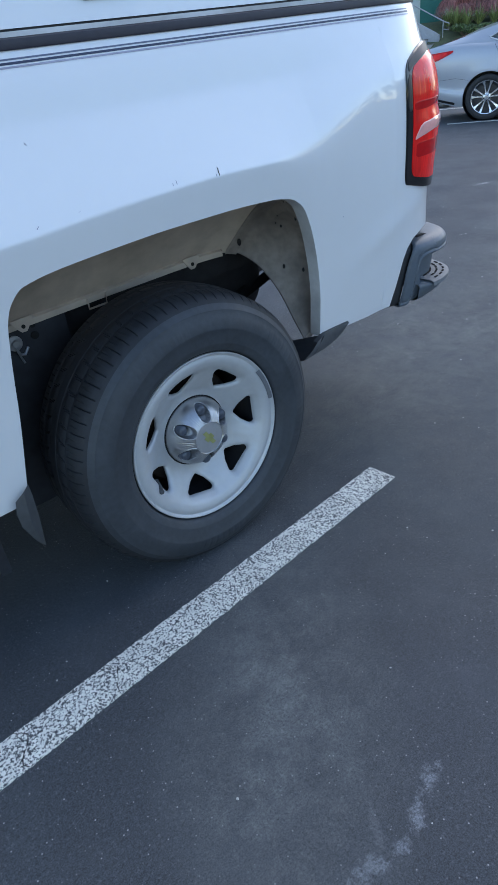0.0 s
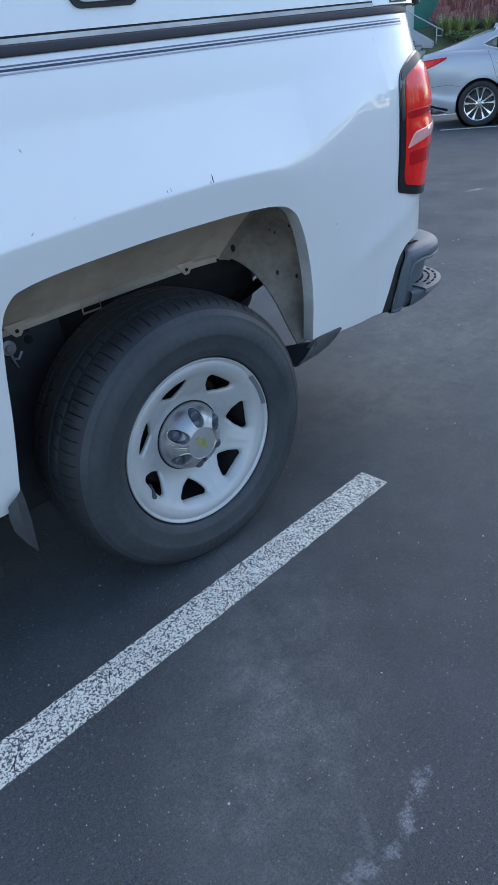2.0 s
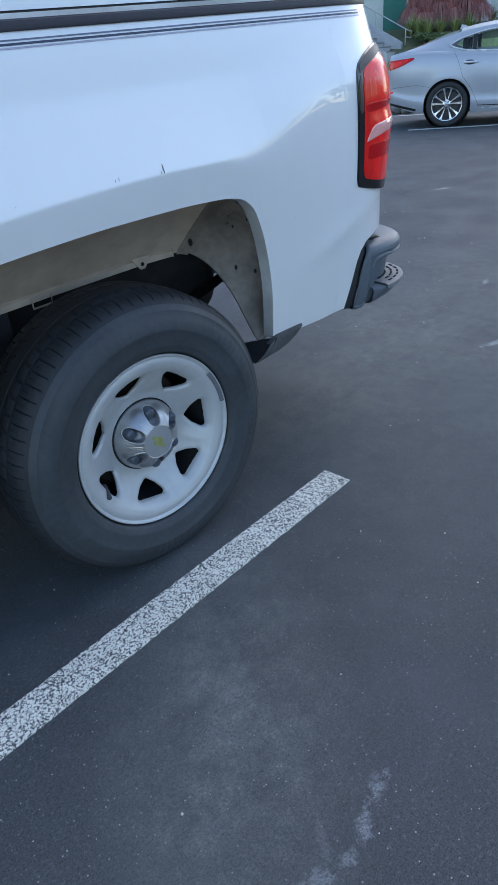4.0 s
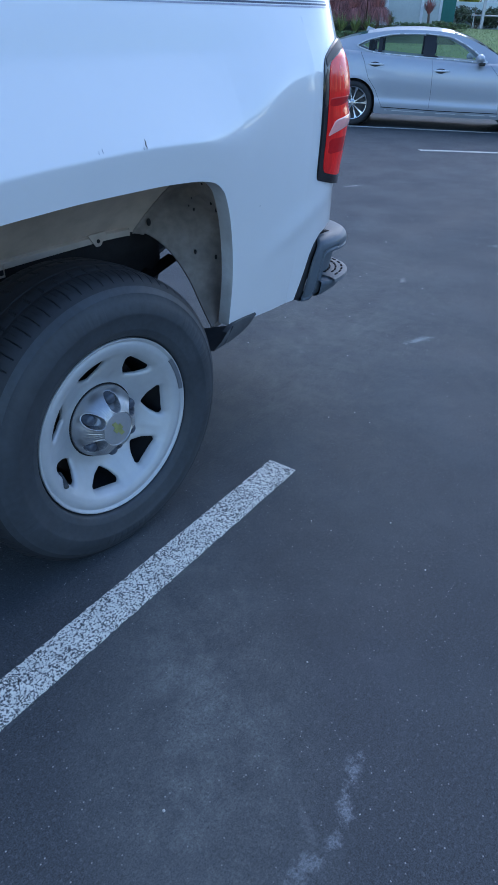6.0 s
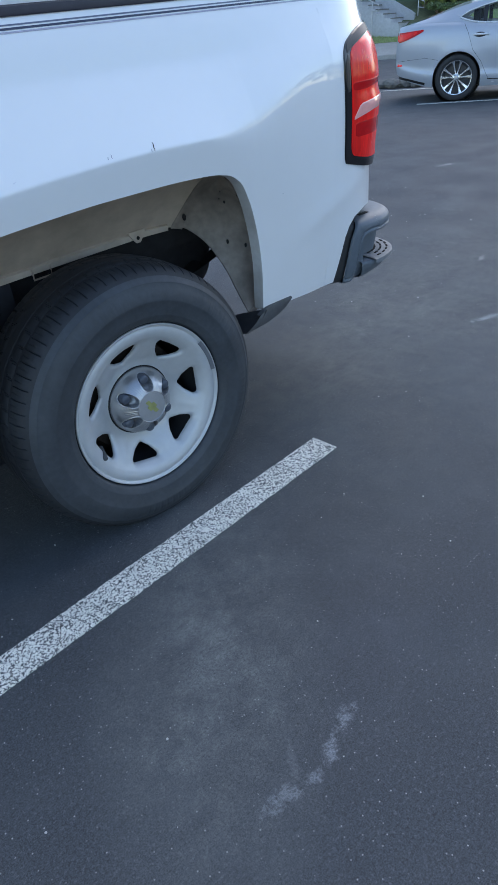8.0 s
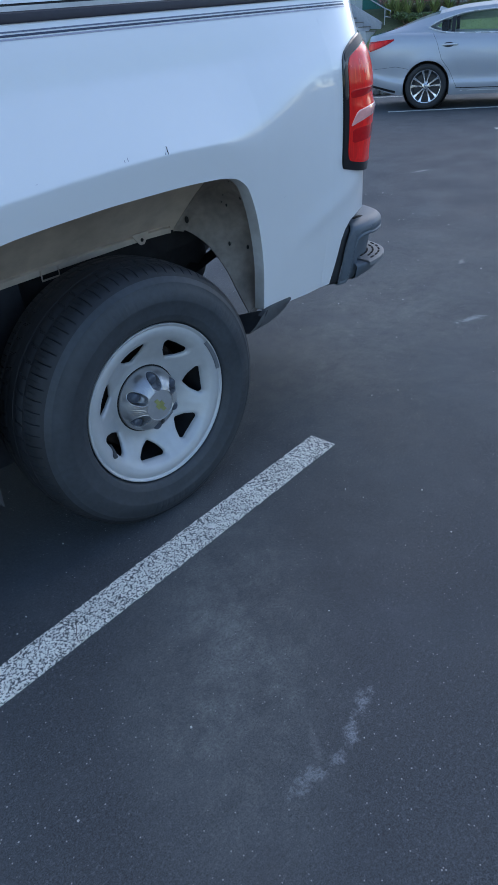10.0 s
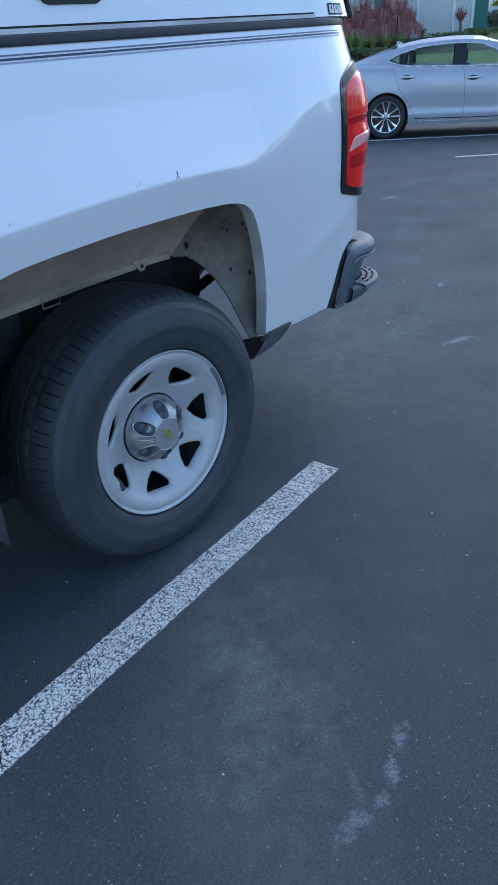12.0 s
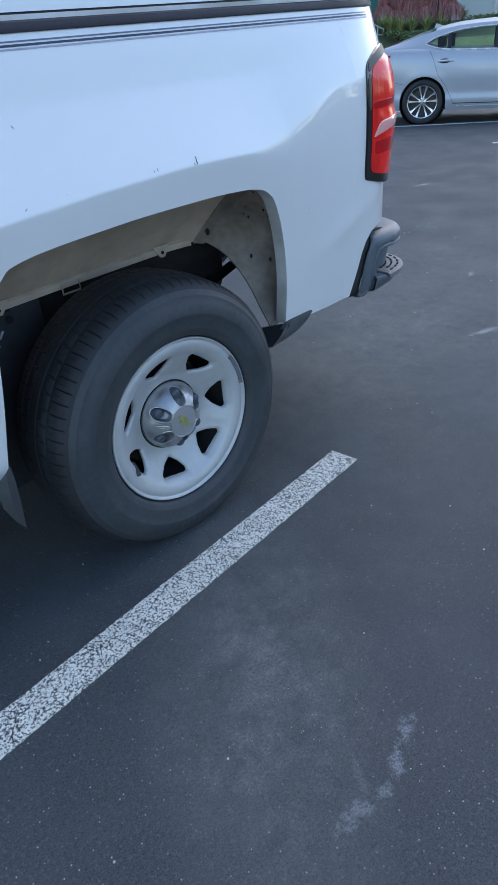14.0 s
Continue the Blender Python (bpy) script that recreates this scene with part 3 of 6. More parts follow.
tab(0.252, 0.322, 0.738)
tab(-0.288, 0.322, 0.733)
bm = bmesh.new()
tube(bm, [(-0.10, 0.32, 0.735), (-0.10, 0.322, 0.705), (-0.045, 0.322, 0.705), (-0.045, 0.32, 0.735)], 0.003, 6)
part("bracket", bm, M_LINER, truck)
for hx, hy, hz, r in ((0.405, 0.272, 0.765, 0.008), (0.470, 0.155, 0.69, 0.005), (0.486, 0.09, 0.685, 0.005)):
    bm = bmesh.new()
    bmesh.ops.create_icosphere(bm, subdivisions=2, radius=r)
    bmesh.ops.transform(bm, matrix=pose(hx - .006, hy, hz - .007) @ Matrix.Diagonal((0.8, 0.8, 1.4, 1)), verts=bm.verts)
    part("drain_hole", bm, M_SEAM, truck)

# scuffs on the bed side
def mark(name, u, z, du, dz, w, material):
    bm = bmesh.new()
    pts = []
    for k in range(6):
        f = k / 5
        ww = w * math.sin(math.pi * (0.15 + 0.7 * f))
        uu, z2 = u + du * f + 0.0008 * math.sin(k * 2.1), z + dz * f
        pts.append([skin(uu - ww, z2, 0.0008), skin(uu + ww, z2, 0.0008)])
    grid(bm, pts)
    part(name, bm, material, truck)


mark("scratch", 0.119, 1.016, 0.003, 0.018, 0.0014, M_SEAM)
mark("scratch", 0.111, 1.016, 0.001, 0.006, 0.0009, M_STRIPE_G)
mark("scratch", 0.006, 1.021, 0.001, 0.008, 0.0008, M_STRIPE_G)
mark("scratch", -0.004, 1.020, 0.001, 0.006, 0.0008, M_STRIPE_G)
mark("scratch", -0.268, 1.144, -0.002, 0.006, 0.0010, M_STRIPE_D)
mark("scratch", -0.322, 1.008, 0.006, 0.005, 0.0012, M_STRIPE_G)
mark("scratch", -0.229, 1.018, 0.006, 0.002, 0.0012, M_STRIPE_P)
mark("scratch", 0.567, 0.814, 0.001, 0.004, 0.0010, M_STRIPE_G)

# pinstripes
for z, h, mtl, lab in ((1.2850, .0030, M_STRIPE_G, "grey-blue pinstripe"), (1.2785, .0042, M_STRIPE_D, "dark blue pinstripe"), (1.2722, .0034, M_STRIPE_P, "pale grey pinstripe")):
    bm = bmesh.new()
    grid(bm, [[skin(u, z - h / 2, 0.0009), skin(u, z + h / 2, 0.0009)] for u in np.r_[np.arange(-1.16, .80, .04), np.arange(.80, 4.6, .2)]])
    bmesh.ops.recalc_face_normals(bm, faces=bm.faces)
    part("pinstripe", bm, mtl, truck, lab)

# dark cap along the top of the bed side
bm = bmesh.new()
rail_u = np.r_[np.arange(-1.16, .80, .05), np.arange(.80, 8.0, .2)]
rows = []
for u in rail_u:
    rows.append([skin(u, 1.299, -0.004), skin(u, 1.299, 0.003), skin(u, 1.303, 0.006), skin(u, 1.31, 0.006) + Vector((0, 0, 0.006)), skin(u, 1.31, -0.003) + Vector((0, 0, 0.009)), skin(u, 1.31, -0.06) + Vector((0, 0, 0.009))])
grid(bm, rows, flip=True)
part("bed_rail", bm, M_RAIL, truck, "dark plastic cap along the bed rail", angle=50)
bm = bmesh.new()
grid(bm, [[(p.x, BEDW - p.y, p.z) for p in r] for r in rows])
part("bed_rail", bm, M_RAIL, truck, angle=50)

# tail lamp, wrapped round the rear corner
lamp_top = spl([1.66, 1.9, 2.2, 3.3, 4.6, 6.0, 9.6], [1.124, 1.147, 1.162, 1.184, 1.198, 1.204, 1.205])
lamp_foot = spl([1.66, 2.0, 5.0, 9.6], [.842, .836, .806, .80])


def bulge(u, z):
    a = min(1, max(0, (u - 2.0) / 2.6))
    a = a * a * (3 - 2 * a)
    up = min(1, max(0, (lamp_top(min(max(u, 1.66), 9.6)) - z) / .055))
    waist = .006 * a * math.exp(-((z - 1.036) / .016) ** 2) - .004 * a * math.exp(-((z - .992) / .016) ** 2)
    return 0.003 - waist + 0.025 * a * (0.55 + 0.45 * math.sin(min(1, max(0, (z - .82) / .37)) * math.pi)) * (0.25 + 0.75 * math.sin(up * math.pi / 2))


def lamp_patch(name, u0, u1, zlo, zhi, material, out, label="", n=30, parent=None, r0=(0.3, .012), r1=(0.3, .012)):
    """A piece of the lamp with rounded corners: r = how far along and how high a corner is cut."""
    bm = bmesh.new()
    rows = []
    us4 = sorted(set([u0 + (u1 - u0) * k / n for k in range(n + 1)] + [u0 + r0[0] * k / 6 for k in range(6)] + [u1 - r1[0] * k / 6 for k in range(6)]))
    for u in us4:
        lo, hi = zlo(u), zhi(u)
        cut = 0.0
        for q, (w, h) in ((u - u0, r0), (u1 - u, r1)):
            if q < w:
                cut = max(cut, h * (1 - math.sqrt(max(0, 1 - (1 - q / w) ** 2))))
        cut = min(cut, (hi - lo) * .49)
        lo, hi = lo + cut, hi - cut
        edge = min(1.0, (u - u0) / .10, (u1 - u) / .10)
        r = []
        for j in range(-1, 20):
            f = min(1, max(0, j / 18))
            z = lo + (hi - lo) * f
            drop = 0.0 if 0 < f < 1 else 0.0012
            r.append(skin(u, z, (out - 0.004 if j in (-1, 19) else out - drop - 0.0012 * (1 - max(0, edge))) + bulge(u, z)))
        rows.append(r)
    rows = [[skin(u0, p.z, out - .004 + bulge(u0, p.z)) for p in rows[0]]] + rows + [[skin(u1, p.z, out - .004 + bulge(u1, p.z)) for p in rows[-1]]]
    grid(bm, rows, flip=True)
    return part(name, bm, material, parent, label, angle=60)


tail_lamp = lamp_patch("tail_lamp", 1.66, 9.5, lamp_foot, lamp_top, M_BLACKGLOSS, 0.001, "red tail lamp in a glossy black surround", parent=truck, r0=(.20, .030), n=44)


def lens(name, u0, u1, lo, hi, material, out, label="", **k):
    return lamp_patch(name, u0, u1, lo, hi, material, out, label, parent=tail_lamp, **k)


lens("smoked_lens", 1.76, 2.20, lambda u: 1.035, lambda u: lamp_top(u) - .026, M_SMOKE, 0.0022, "smoked corner of the lens", n=8, r0=(.15, .02), r1=(.1, .006))
lens("smoked_edge", 2.0, 9.2, lambda u: lamp_top(u) - .024, lambda u: lamp_top(u) - .004, M_SMOKE, 0.0020, "smoked upper edge of the lens", r0=(.2, .008))
lens("red_lens", 2.24, 9.3, lambda u: lamp_foot(u) + .026, lambda u: lamp_top(u) - .026, M_RED, 0.0030, "glossy red lens with streaks inside it", n=44, r0=(.42, .026))
lens("dark_band", 2.30, 9.2, lambda u: 1.034, lambda u: 1.058, M_REDDARK, 0.0034, "darker red band across the lens", r0=(.5, .010))
lens("reversing_lens", 2.42, 9.2, lambda u: float(np.interp(u, [2.42, 4.2, 9.2], [.957, .974, .980])), lambda u: float(np.interp(u, [2.42, 2.95, 4.2, 9.2], [.962, .998, 1.006, 1.010])), M_REDPALE, 0.0046, "pale pink slanting lens strip", r0=(.12, .003))
lens("lower_shade", 2.5, 9.2, lambda u: .905, lambda u: .950, M_REDDARK, 0.0033, "darker red chamber of the lens", r0=(.5, .014))
# red slivers that paint streaky reflections, and inner ribs, in the upper lens
streak_rnd = random.Random(17)
for k in range(26):
    uu, w = 2.36 + .105 * k + streak_rnd.uniform(-.05, .05), streak_rnd.uniform(.05, .15)
    z0 = streak_rnd.uniform(1.066, 1.11)
    z1 = min(z0 + streak_rnd.uniform(.02, .06), lamp_top(uu) - .034)
    if z1 - z0 > .012:
        lens("reflection_streak", uu, uu + w, lambda u: z0, lambda u: z1, (M_REDWARM, M_REDDARK, M_REDPINK, M_REDWARM)[k % 4], 0.0035 + .0001 * (k % 3), n=3, r0=(w * .4, .012), r1=(w * .4, .012))
# two pink bars painted as the upright highlight on the lower lens
for uu in (4.35, 4.75):
    lens("painted_glint", uu, uu + .10, lambda u: .868 if uu < 4.5 else .885, lambda u: .918, M_REDPINK, 0.0036, n=2, r0=(.04, .008), r1=(.04, .008))

# flap behind the wheel, and its mate in front of it
def flap(points, y0, y1, name, label):
    bm = bmesh.new()
    prism(bm, points, y0, y1)
    bmesh.ops.bevel(bm, geom=list(bm.edges), offset=0.004, segments=2, affect="EDGES")
    return part(name, bm, M_FLAP, truck, label, angle=30)


bm = bmesh.new()
grid(bm, [[(0.505, 0.045, 0.472), (0.50, 0.09, 0.46), (0.47, 0.16, 0.44)], [(0.455, 0.035, 0.437), (0.44, 0.08, 0.43), (0.41, 0.16, 0.425)], [(0.405, 0.035, 0.428), (0.395, 0.08, 0.42), (0.385, 0.16, 0.42)]])
bmesh.ops.solidify(bm, geom=bm.faces, thickness=0.006)
part("splash_flap", bm, M_BUMPER_D, truck, "black plastic splash flap behind the wheel")
bm = bmesh.new()
pts = [(.398, .036, .434), (.43, .040, .432), (.50, .052, .428), (.56, .060, .434), (.60, .064, .446), (.628, .066, .462)]
top = [(.47, .048, .462), (.49, .052, .468), (.515, .058, .474), (.56, .062, .474), (.60, .064, .473), (.630, .066, .472)]
grid(bm, [[Vector(a) + Vector((0, -.006, 0)), Vector(a).lerp(Vector(b), .5) + Vector((0, -.010, 0)), Vector(b) + Vector((0, -.006, 0)), Vector(b) + Vector((0, .012, 0))] for a, b in zip(pts, top)], flip=True)
bmesh.ops.solidify(bm, geom=bm.faces, thickness=0.005)
part("splash_flap", bm, M_FLAP, truck, "grey plastic lower trim behind the wheel")
bm = bmesh.new()
rows = [[(-.480, .052, .462), (-.497, .048, .45), (-.520, .056, .43)], [(-.480, .050, .43), (-.502, .042, .415), (-.528, .052, .40)], [(-.482, .052, .37), (-.506, .043, .36), (-.527, .052, .362)], [(-.488, .055, .30), (-.497, .050, .30), (-.508, .056, .308)], [(-.489, .056, .280), (-.491, .054, .280), (-.494, .056, .283)]]
grid(bm, rows)
bmesh.ops.solidify(bm, geom=bm.faces, thickness=0.005)
part("splash_flap", bm, M_FLAP, truck, "small dark splash flap in front of the wheel")

# rear bumper with a corner step
def bump_plan(s):
    """Plan line of the bumper: along the side, round the corner and across the tail."""
    pts = [(.84, .085), (.90, .062), (.96, .046), (1.02, .040), (1.08, .044), (1.13, .062), (1.17, .096), (1.195, .145), (1.21, .21), (1.218, .35), (1.22, .6), (1.22, .92)]
    return along(pts, s)


def bump_strip(s0, s1, prof, material, name, label="", n=34):
    """prof: (height, out) pairs swept along the bumper's plan line, on both sides of the truck."""
    rows = []
    for k in range(n + 1):
        p, nn = bump_plan(s0 + (s1 - s0) * k / n)
        rows.append([Vector((*(p + nn * o), z)) for z, o in prof])
    bm = bmesh.new()
    grid(bm, rows, flip=True)
    part(name, bm, material, bumper, label, angle=40)
    bm = bmesh.new()
    grid(bm, [[Vector((p.x, BEDW - p.y, p.z)) for p in r] for r in rows])
    part(name, bm, material, bumper, label, angle=40)


bm = bmesh.new()
box(bm, (1.0, .16, .44), (1.17, BEDW - .16, .60), 0.01)
bumper = part("rear_bumper", bm, M_BUMPER_D, truck, "grey steel rear bumper with corner steps")
def slant(z):
    f = min(1, max(0, (z - .424) / .2155))
    return .15 + .62 * f + .45 * f ** 5


def bump_panel(sa, sb, prof, material, name, label=""):
    """A panel of the bumper end between two lines that slant with height."""
    for far_side in (False, True):
        bm = bmesh.new()
        rows = []
        for k in range(13):
            row = []
            for z, o in prof:
                p, nn = bump_plan(sa(z) + (sb(z) - sa(z)) * k / 12)
                q = p + nn * (o - (0.004 if k in (0, 12) else 0))
                row.append(Vector((q.x, BEDW - q.y if far_side else q.y, z)))
            rows.append(row)
        grid(bm, rows, flip=not far_side)
        part(name, bm, material, bumper, label, angle=40)


END = [(.424, -.05), (.425, -.018), (.432, -.006), (.446, .001), (.48, .006), (.53, .009), (.575, .010), (.600, .011), (.614, .009), (.624, .002), (.632, -.010), (.637, -.026), (.6395, -.050), (.6395, -.085)]
bump_panel(lambda z: max(0, slant(z) - .30), lambda z: slant(z) + .9, [(z, o - .016) for z, o in END], M_BUMPER_D, "end_gasket", "black gap strip between bed and bumper")
foot_z = spl([0, 1.40, 1.56, 1.78, 1.96, 2.12, 2.34, 2.7, 11], [.424, .424, .432, .482, .528, .556, .572, .579, .582])
end_out = spl([.40, .432, .446, .48, .53, .575, .600, .614, .624, .632, .637, .6395], [-.004, -.002, .001, .006, .009, .010, .011, .009, .002, -.010, -.026, -.050])
for far_side in (False, True):
    bm = bmesh.new()
    rows = []
    for k in range(91):
        row = []
        for j in range(31):
            z = .55
            for _ in range(12):
                a = slant(z) + .78
                s = a + (11 - a) * (k / 90) ** 1.7
                lo = foot_z(s)
                rise = (j * .0028) if j < 14 else .0364 + (.6395 - lo - .0364) * (j - 13) / 17
                z = lo + rise if .6395 - lo > .06 else lo + (.6395 - lo) * j / 30
            o = end_out(z) - .012 * max(0, 1 - rise / .006) ** 2 - .0045 * math.exp(-((rise - .017) / .0035) ** 2)
            o -= .008 * max(0, 1 - (s - a) / .12) ** 2
            p, nn = bump_plan(s)
            q = p + nn * o
            row.append(Vector((q.x, BEDW - q.y if far_side else q.y, z)))
        rows.append([row[0] + Vector((0, .03 if not far_side else -.03, .004))] + row + [row[-1] + Vector((-.004, .03 if not far_side else -.03, 0))])
    grid(bm, rows, flip=not far_side)
    part("end_shell", bm, M_BUMPER, bumper, "blue-grey painted bumper end rolling into its top pad", angle=75)
bump_panel(lambda z: slant(z) + 1.2, lambda z: slant(z) + 1.5, [(z, o - .020) for z, o in END], M_BUMPER_D, "end_groove", "dark groove down the bumper end")
bump_panel(lambda z: slant(z) + 1.45, lambda z: max(slant(z) + 1.5, 2.55), [(z, o - .018) for z, o in END if z < .6], M_BUMPER, "corner_panel", "blue-grey bumper corner")
for far_side in (False, True):
    bm = bmesh.new()
    rows = []
    for k in range(61):
        s = 2.2 + 8.8 * k / 60
        w = min(1, (s - 2.2) / 1.2)
        zb = .424 + .030 * min(1, max(0, (s - 2.6) / 3.6))
        p, nn = bump_plan(s)
        row = []
        for z, o in ((zb, -.07), (zb + .001, -.030), (zb + .006, -.014), (zb + .016, -.003 + .004 * w), (.470, .004 + .014 * w), (.477, .006 + .016 * w), (.484, .004 + .014 * w), (.487, -.002), (.487, -.05)):
            q = p + nn * o
            row.append(Vector((q.x, BEDW - q.y if far_side else q.y, max(z, zb))))
        rows.append(row)
    grid(bm, rows, flip=not far_side)
    part("lower_shell", bm, M_BUMPER, bumper, "grey lower part of the bumper", angle=50)
bump_strip(2.4, 11, [(.486, -.045), (.54, -.034), (.60, -.030)], M_BUMPER, "recess", "shaded recess over the step", n=60)
bm = bmesh.new()
line = [bump_plan(1.9 + 9.1 * k / 60) for k in range(61)]
ring = [p - nn * .06 for p, nn in line] + [Vector((p.x - nn.x * .06, BEDW - p.y + nn.y * .06)) for p, nn in line[:-1][::-1]]
top_face = bm.faces.new([bm.verts.new((q.x, q.y, .6375)) for q in ring])
bmesh.ops.solidify(bm, geom=[top_face], thickness=.03)
bmesh.ops.triangulate(bm, faces=[f for f in bm.faces if len(f.verts) > 4])
part("top_deck", bm, M_BUMPER, bumper, "smooth grey top of the bumper")
# corner step pad with grip slots
bm = bmesh.new()
pts = [bump_plan(3.0 + 5.4 * k / 24)[0] for k in range(25)]
nrm = [bump_plan(3.0 + 5.4 * k / 24)[1] for k in range(25)]
rows = [[Vector((*(p - n * .11), .485)), Vector((*(p - n * .11), .491)), Vector((*(p + n * .014), .491)), Vector((*(p + n * .024), .487)), Vector((*(p + n * .025), .474))] for p, n in zip(pts, nrm)]
grid(bm, rows, flip=True)
step = part("step_pad", bm, M_STEP, bumper, "grey plastic step pad with grip slots")
for k in range(6):
    for j in range(4):
        p, nn = bump_plan(3.7 + 0.62 * k + 0.3 * (j % 2))
        q = p - nn * (-0.004 + 0.022 * j)
        bm = bmesh.new()
        box(bm, (-.0035, -.010, 0), (.0035, .010, .003), 0.0012, Matrix.Translation((q.x, q.y, .4905)) @ Matrix.Rotation(math.atan2(nn.y, nn.x), 4, "Z"))
        part("grip_slot", bm, M_SEAM, step, smooth=False)
for z, y in ((.640, .11), ):
    bm = bmesh.new()
    box(bm, (1.0, .075, .6345), (1.05, .13, .6395), 0.0005)
    part("top_slot", bm, M_SEAM, bumper)

# tailgate, bed floor, frame and axle
bm = bmesh.new()
box(bm, (1.09, .30, .70), (1.155, BEDW - .30, 1.30), 0.012)
part("tailgate", bm, M_WHITE, truck, "white tailgate")
bm = bmesh.new()
box(bm, (-1.16, .37, .76), (1.06, BEDW - .37, .80))
part("bed_floor", bm, M_UNDER, truck, smooth=False)
bm = bmesh.new()
box(bm, (-1.17, .10, .60), (-1.13, BEDW - .10, 1.30))
part("bed_front", bm, M_WHITE, truck, smooth=False)
for y in (.42, BEDW - .50):
    bm = bmesh.new()
    prism(bm, [(-4.2, .50), (.02, .50), (.16, .63), (1.0, .63), (1.0, .765), (-4.2, .765)], y, y + .08)
    part("frame_rail", bm, M_UNDER, truck)
bm = bmesh.new()
box(bm, (-.55, .372, .42), (-.42, .40, .80), 0.01)
part("fender_bracket", bm, M_INNER, truck)
# panel carried down to z .20 to cover ground that would show lit
bm = bmesh.new()
box(bm, (-.47, .345, .20), (-.16, .37, .76), 0.01)
part("inner_fender", bm, M_INNER, truck, "dark inner fender panel with holes")
# dark board added where only shade lies ahead of the tyre
bm = bmesh.new()
box(bm, (-.60, .13, .20), (-.57, .42, .76), 0.008)
part("shade_board", bm, M_INNER, truck, "added dark board that stands in for shade under the truck")
for hx, hz, r in ((-.257, .711, .008), (-.258, .683, .011)):
    bm = bmesh.new()
    lathe(bm, [(0.0001, -.004), (r, -.004), (r, .002)], 12, centre=(hx, .3455, hz))
    part("panel_hole", bm, M_SEAM, truck)
bm = bmesh.new()
lathe(bm, [(.0001, -.012), (.009, -.012), (.010, -.004), (.020, -.003), (.020, .004)], 20, centre=(-.316, .342, .680))
part("bolt", bm, M_DULLGREY, truck, "dull bolt head in the wheelhouse")
bm = bmesh.new()
tube(bm, [(-.318, .335, .672), (-.314, .336, .65), (-.300, .338, .645), (-.285, .342, .66)], .004, 6)
tube(bm, [(-.318, .336, .668), (-.312, .338, .640), (-.306, .342, .622)], .003, 6)
part("hose", bm, M_DULLGREY, truck)
bm = bmesh.new()
lathe(bm, [(.045, .10), (.045, BEDW - .10)], 24, centre=(0, 0, AXLE))
lathe(bm, [(.0001, .78), (.09, .79), (.14, .84), (.15, .92), (.14, 1.0), (.09, 1.05), (.0001, 1.06)], 24, centre=(0, 0, AXLE))
part("axle", bm, M_UNDER, truck)
for y in (.46, BEDW - .46):
    bm = bmesh.new()
    for k in range(4):
        L = .68 - .13 * k
        grid(bm, [[(L * f, y - .032, AXLE + .09 - .012 * k + .10 * f * f), (L * f, y + .032, AXLE + .09 - .012 * k + .10 * f * f)] for f in np.linspace(-1, 1, 13)])
    bmesh.ops.solidify(bm, geom=bm.faces, thickness=0.010)
    part("leaf_spring", bm, M_UNDER, truck)
    bm = bmesh.new()
    tube(bm, [(.12, y + .08, AXLE - .02), (.22, y + .08, .74)], .032, 12)
    part("shock_absorber", bm, M_UNDER, truck)
# unseen tank and sheet, added to keep light off the ground below
bm = bmesh.new()
box(bm, (-1.7, .50, .34), (-.62, 1.05, .70), .06)
part("light_block_tank", bm, M_UNDER, truck, "unseen dark tank added to block light under the bed")
bm = bmesh.new()
box(bm, (-1.16, .12, .66), (-.52, BEDW - .12, .70))
part("light_block_panel", bm, M_UNDER, truck, smooth=False)
bm = bmesh.new()
box(bm, (.10, .47, .40), (.695, .80, .755))
bmesh.ops.remove_doubles(bm, verts=bm.verts, dist=1e-5)
bmesh.ops.bevel(bm, geom=list(bm.edges), offset=.13, segments=7, affect='EDGES', profile=.5)
part("silencer", bm, M_UNDER, truck, "dark silencer box under the bed")
bm = bmesh.new()
lathe(bm, [(.20, -.10), (.33, -.11), (.385, -.06), (.385, .06), (.33, .11), (.20, .10)], 40, axis="z", centre=(.62, BEDW / 2, .62))
part("spare_tyre", bm, M_TYRE, truck, "spare tyre slung under the bed")

# cab and nose
bm = bmesh.new()
SIDE = [(-1.20, .40), (-1.20, 1.30), (-1.26, 1.86), (-1.45, 1.90), (-2.45, 1.88), (-3.05, 1.36), (-4.35, 1.24), (-4.50, 1.05), (-4.52, .50), (-4.16, .45), (-4.10, .80), (-3.90, .93), (-3.50, .93), (-3.28, .80), (-3.20, .42)]
prism(bm, SIDE, 0.0, BEDW)
for v in bm.verts:
    if v.co.z > 1.35:
        v.co.y += (0.16 if v.co.y < 1 else -0.16) * min(1, (v.co.z - 1.3) / 0.5)
bmesh.ops.bevel(bm, geom=list(bm.edges), offset=0.03, segments=2, affect="EDGES")
cab = part("cab", bm, M_WHITE, truck, "white cab and bonnet", angle=30)
for y, s in ((0, -1), (BEDW, 1)):
    bm = bmesh.new()
    k = 1 if s < 0 else -1
    pts = [(-1.36, 1.34, .012), (-1.38, 1.80, .150), (-2.40, 1.80, .150), (-2.82, 1.38, .022), (-2.82, 1.34, .012)]
    vs = [bm.verts.new((x, y + k * d - k * .018, z)) for x, z, d in pts]
    bm.faces.new(vs)
    bmesh.ops.solidify(bm, geom=bm.faces, thickness=0.006)
    part("side_window", bm, M_BLACKGLOSS, cab, smooth=False)
bm = bmesh.new()
grid(bm, [[(-2.50, .20, 1.86), (-2.50, BEDW - .20, 1.86)], [(-3.05, .10, 1.385), (-3.05, BEDW - .10, 1.385)]])
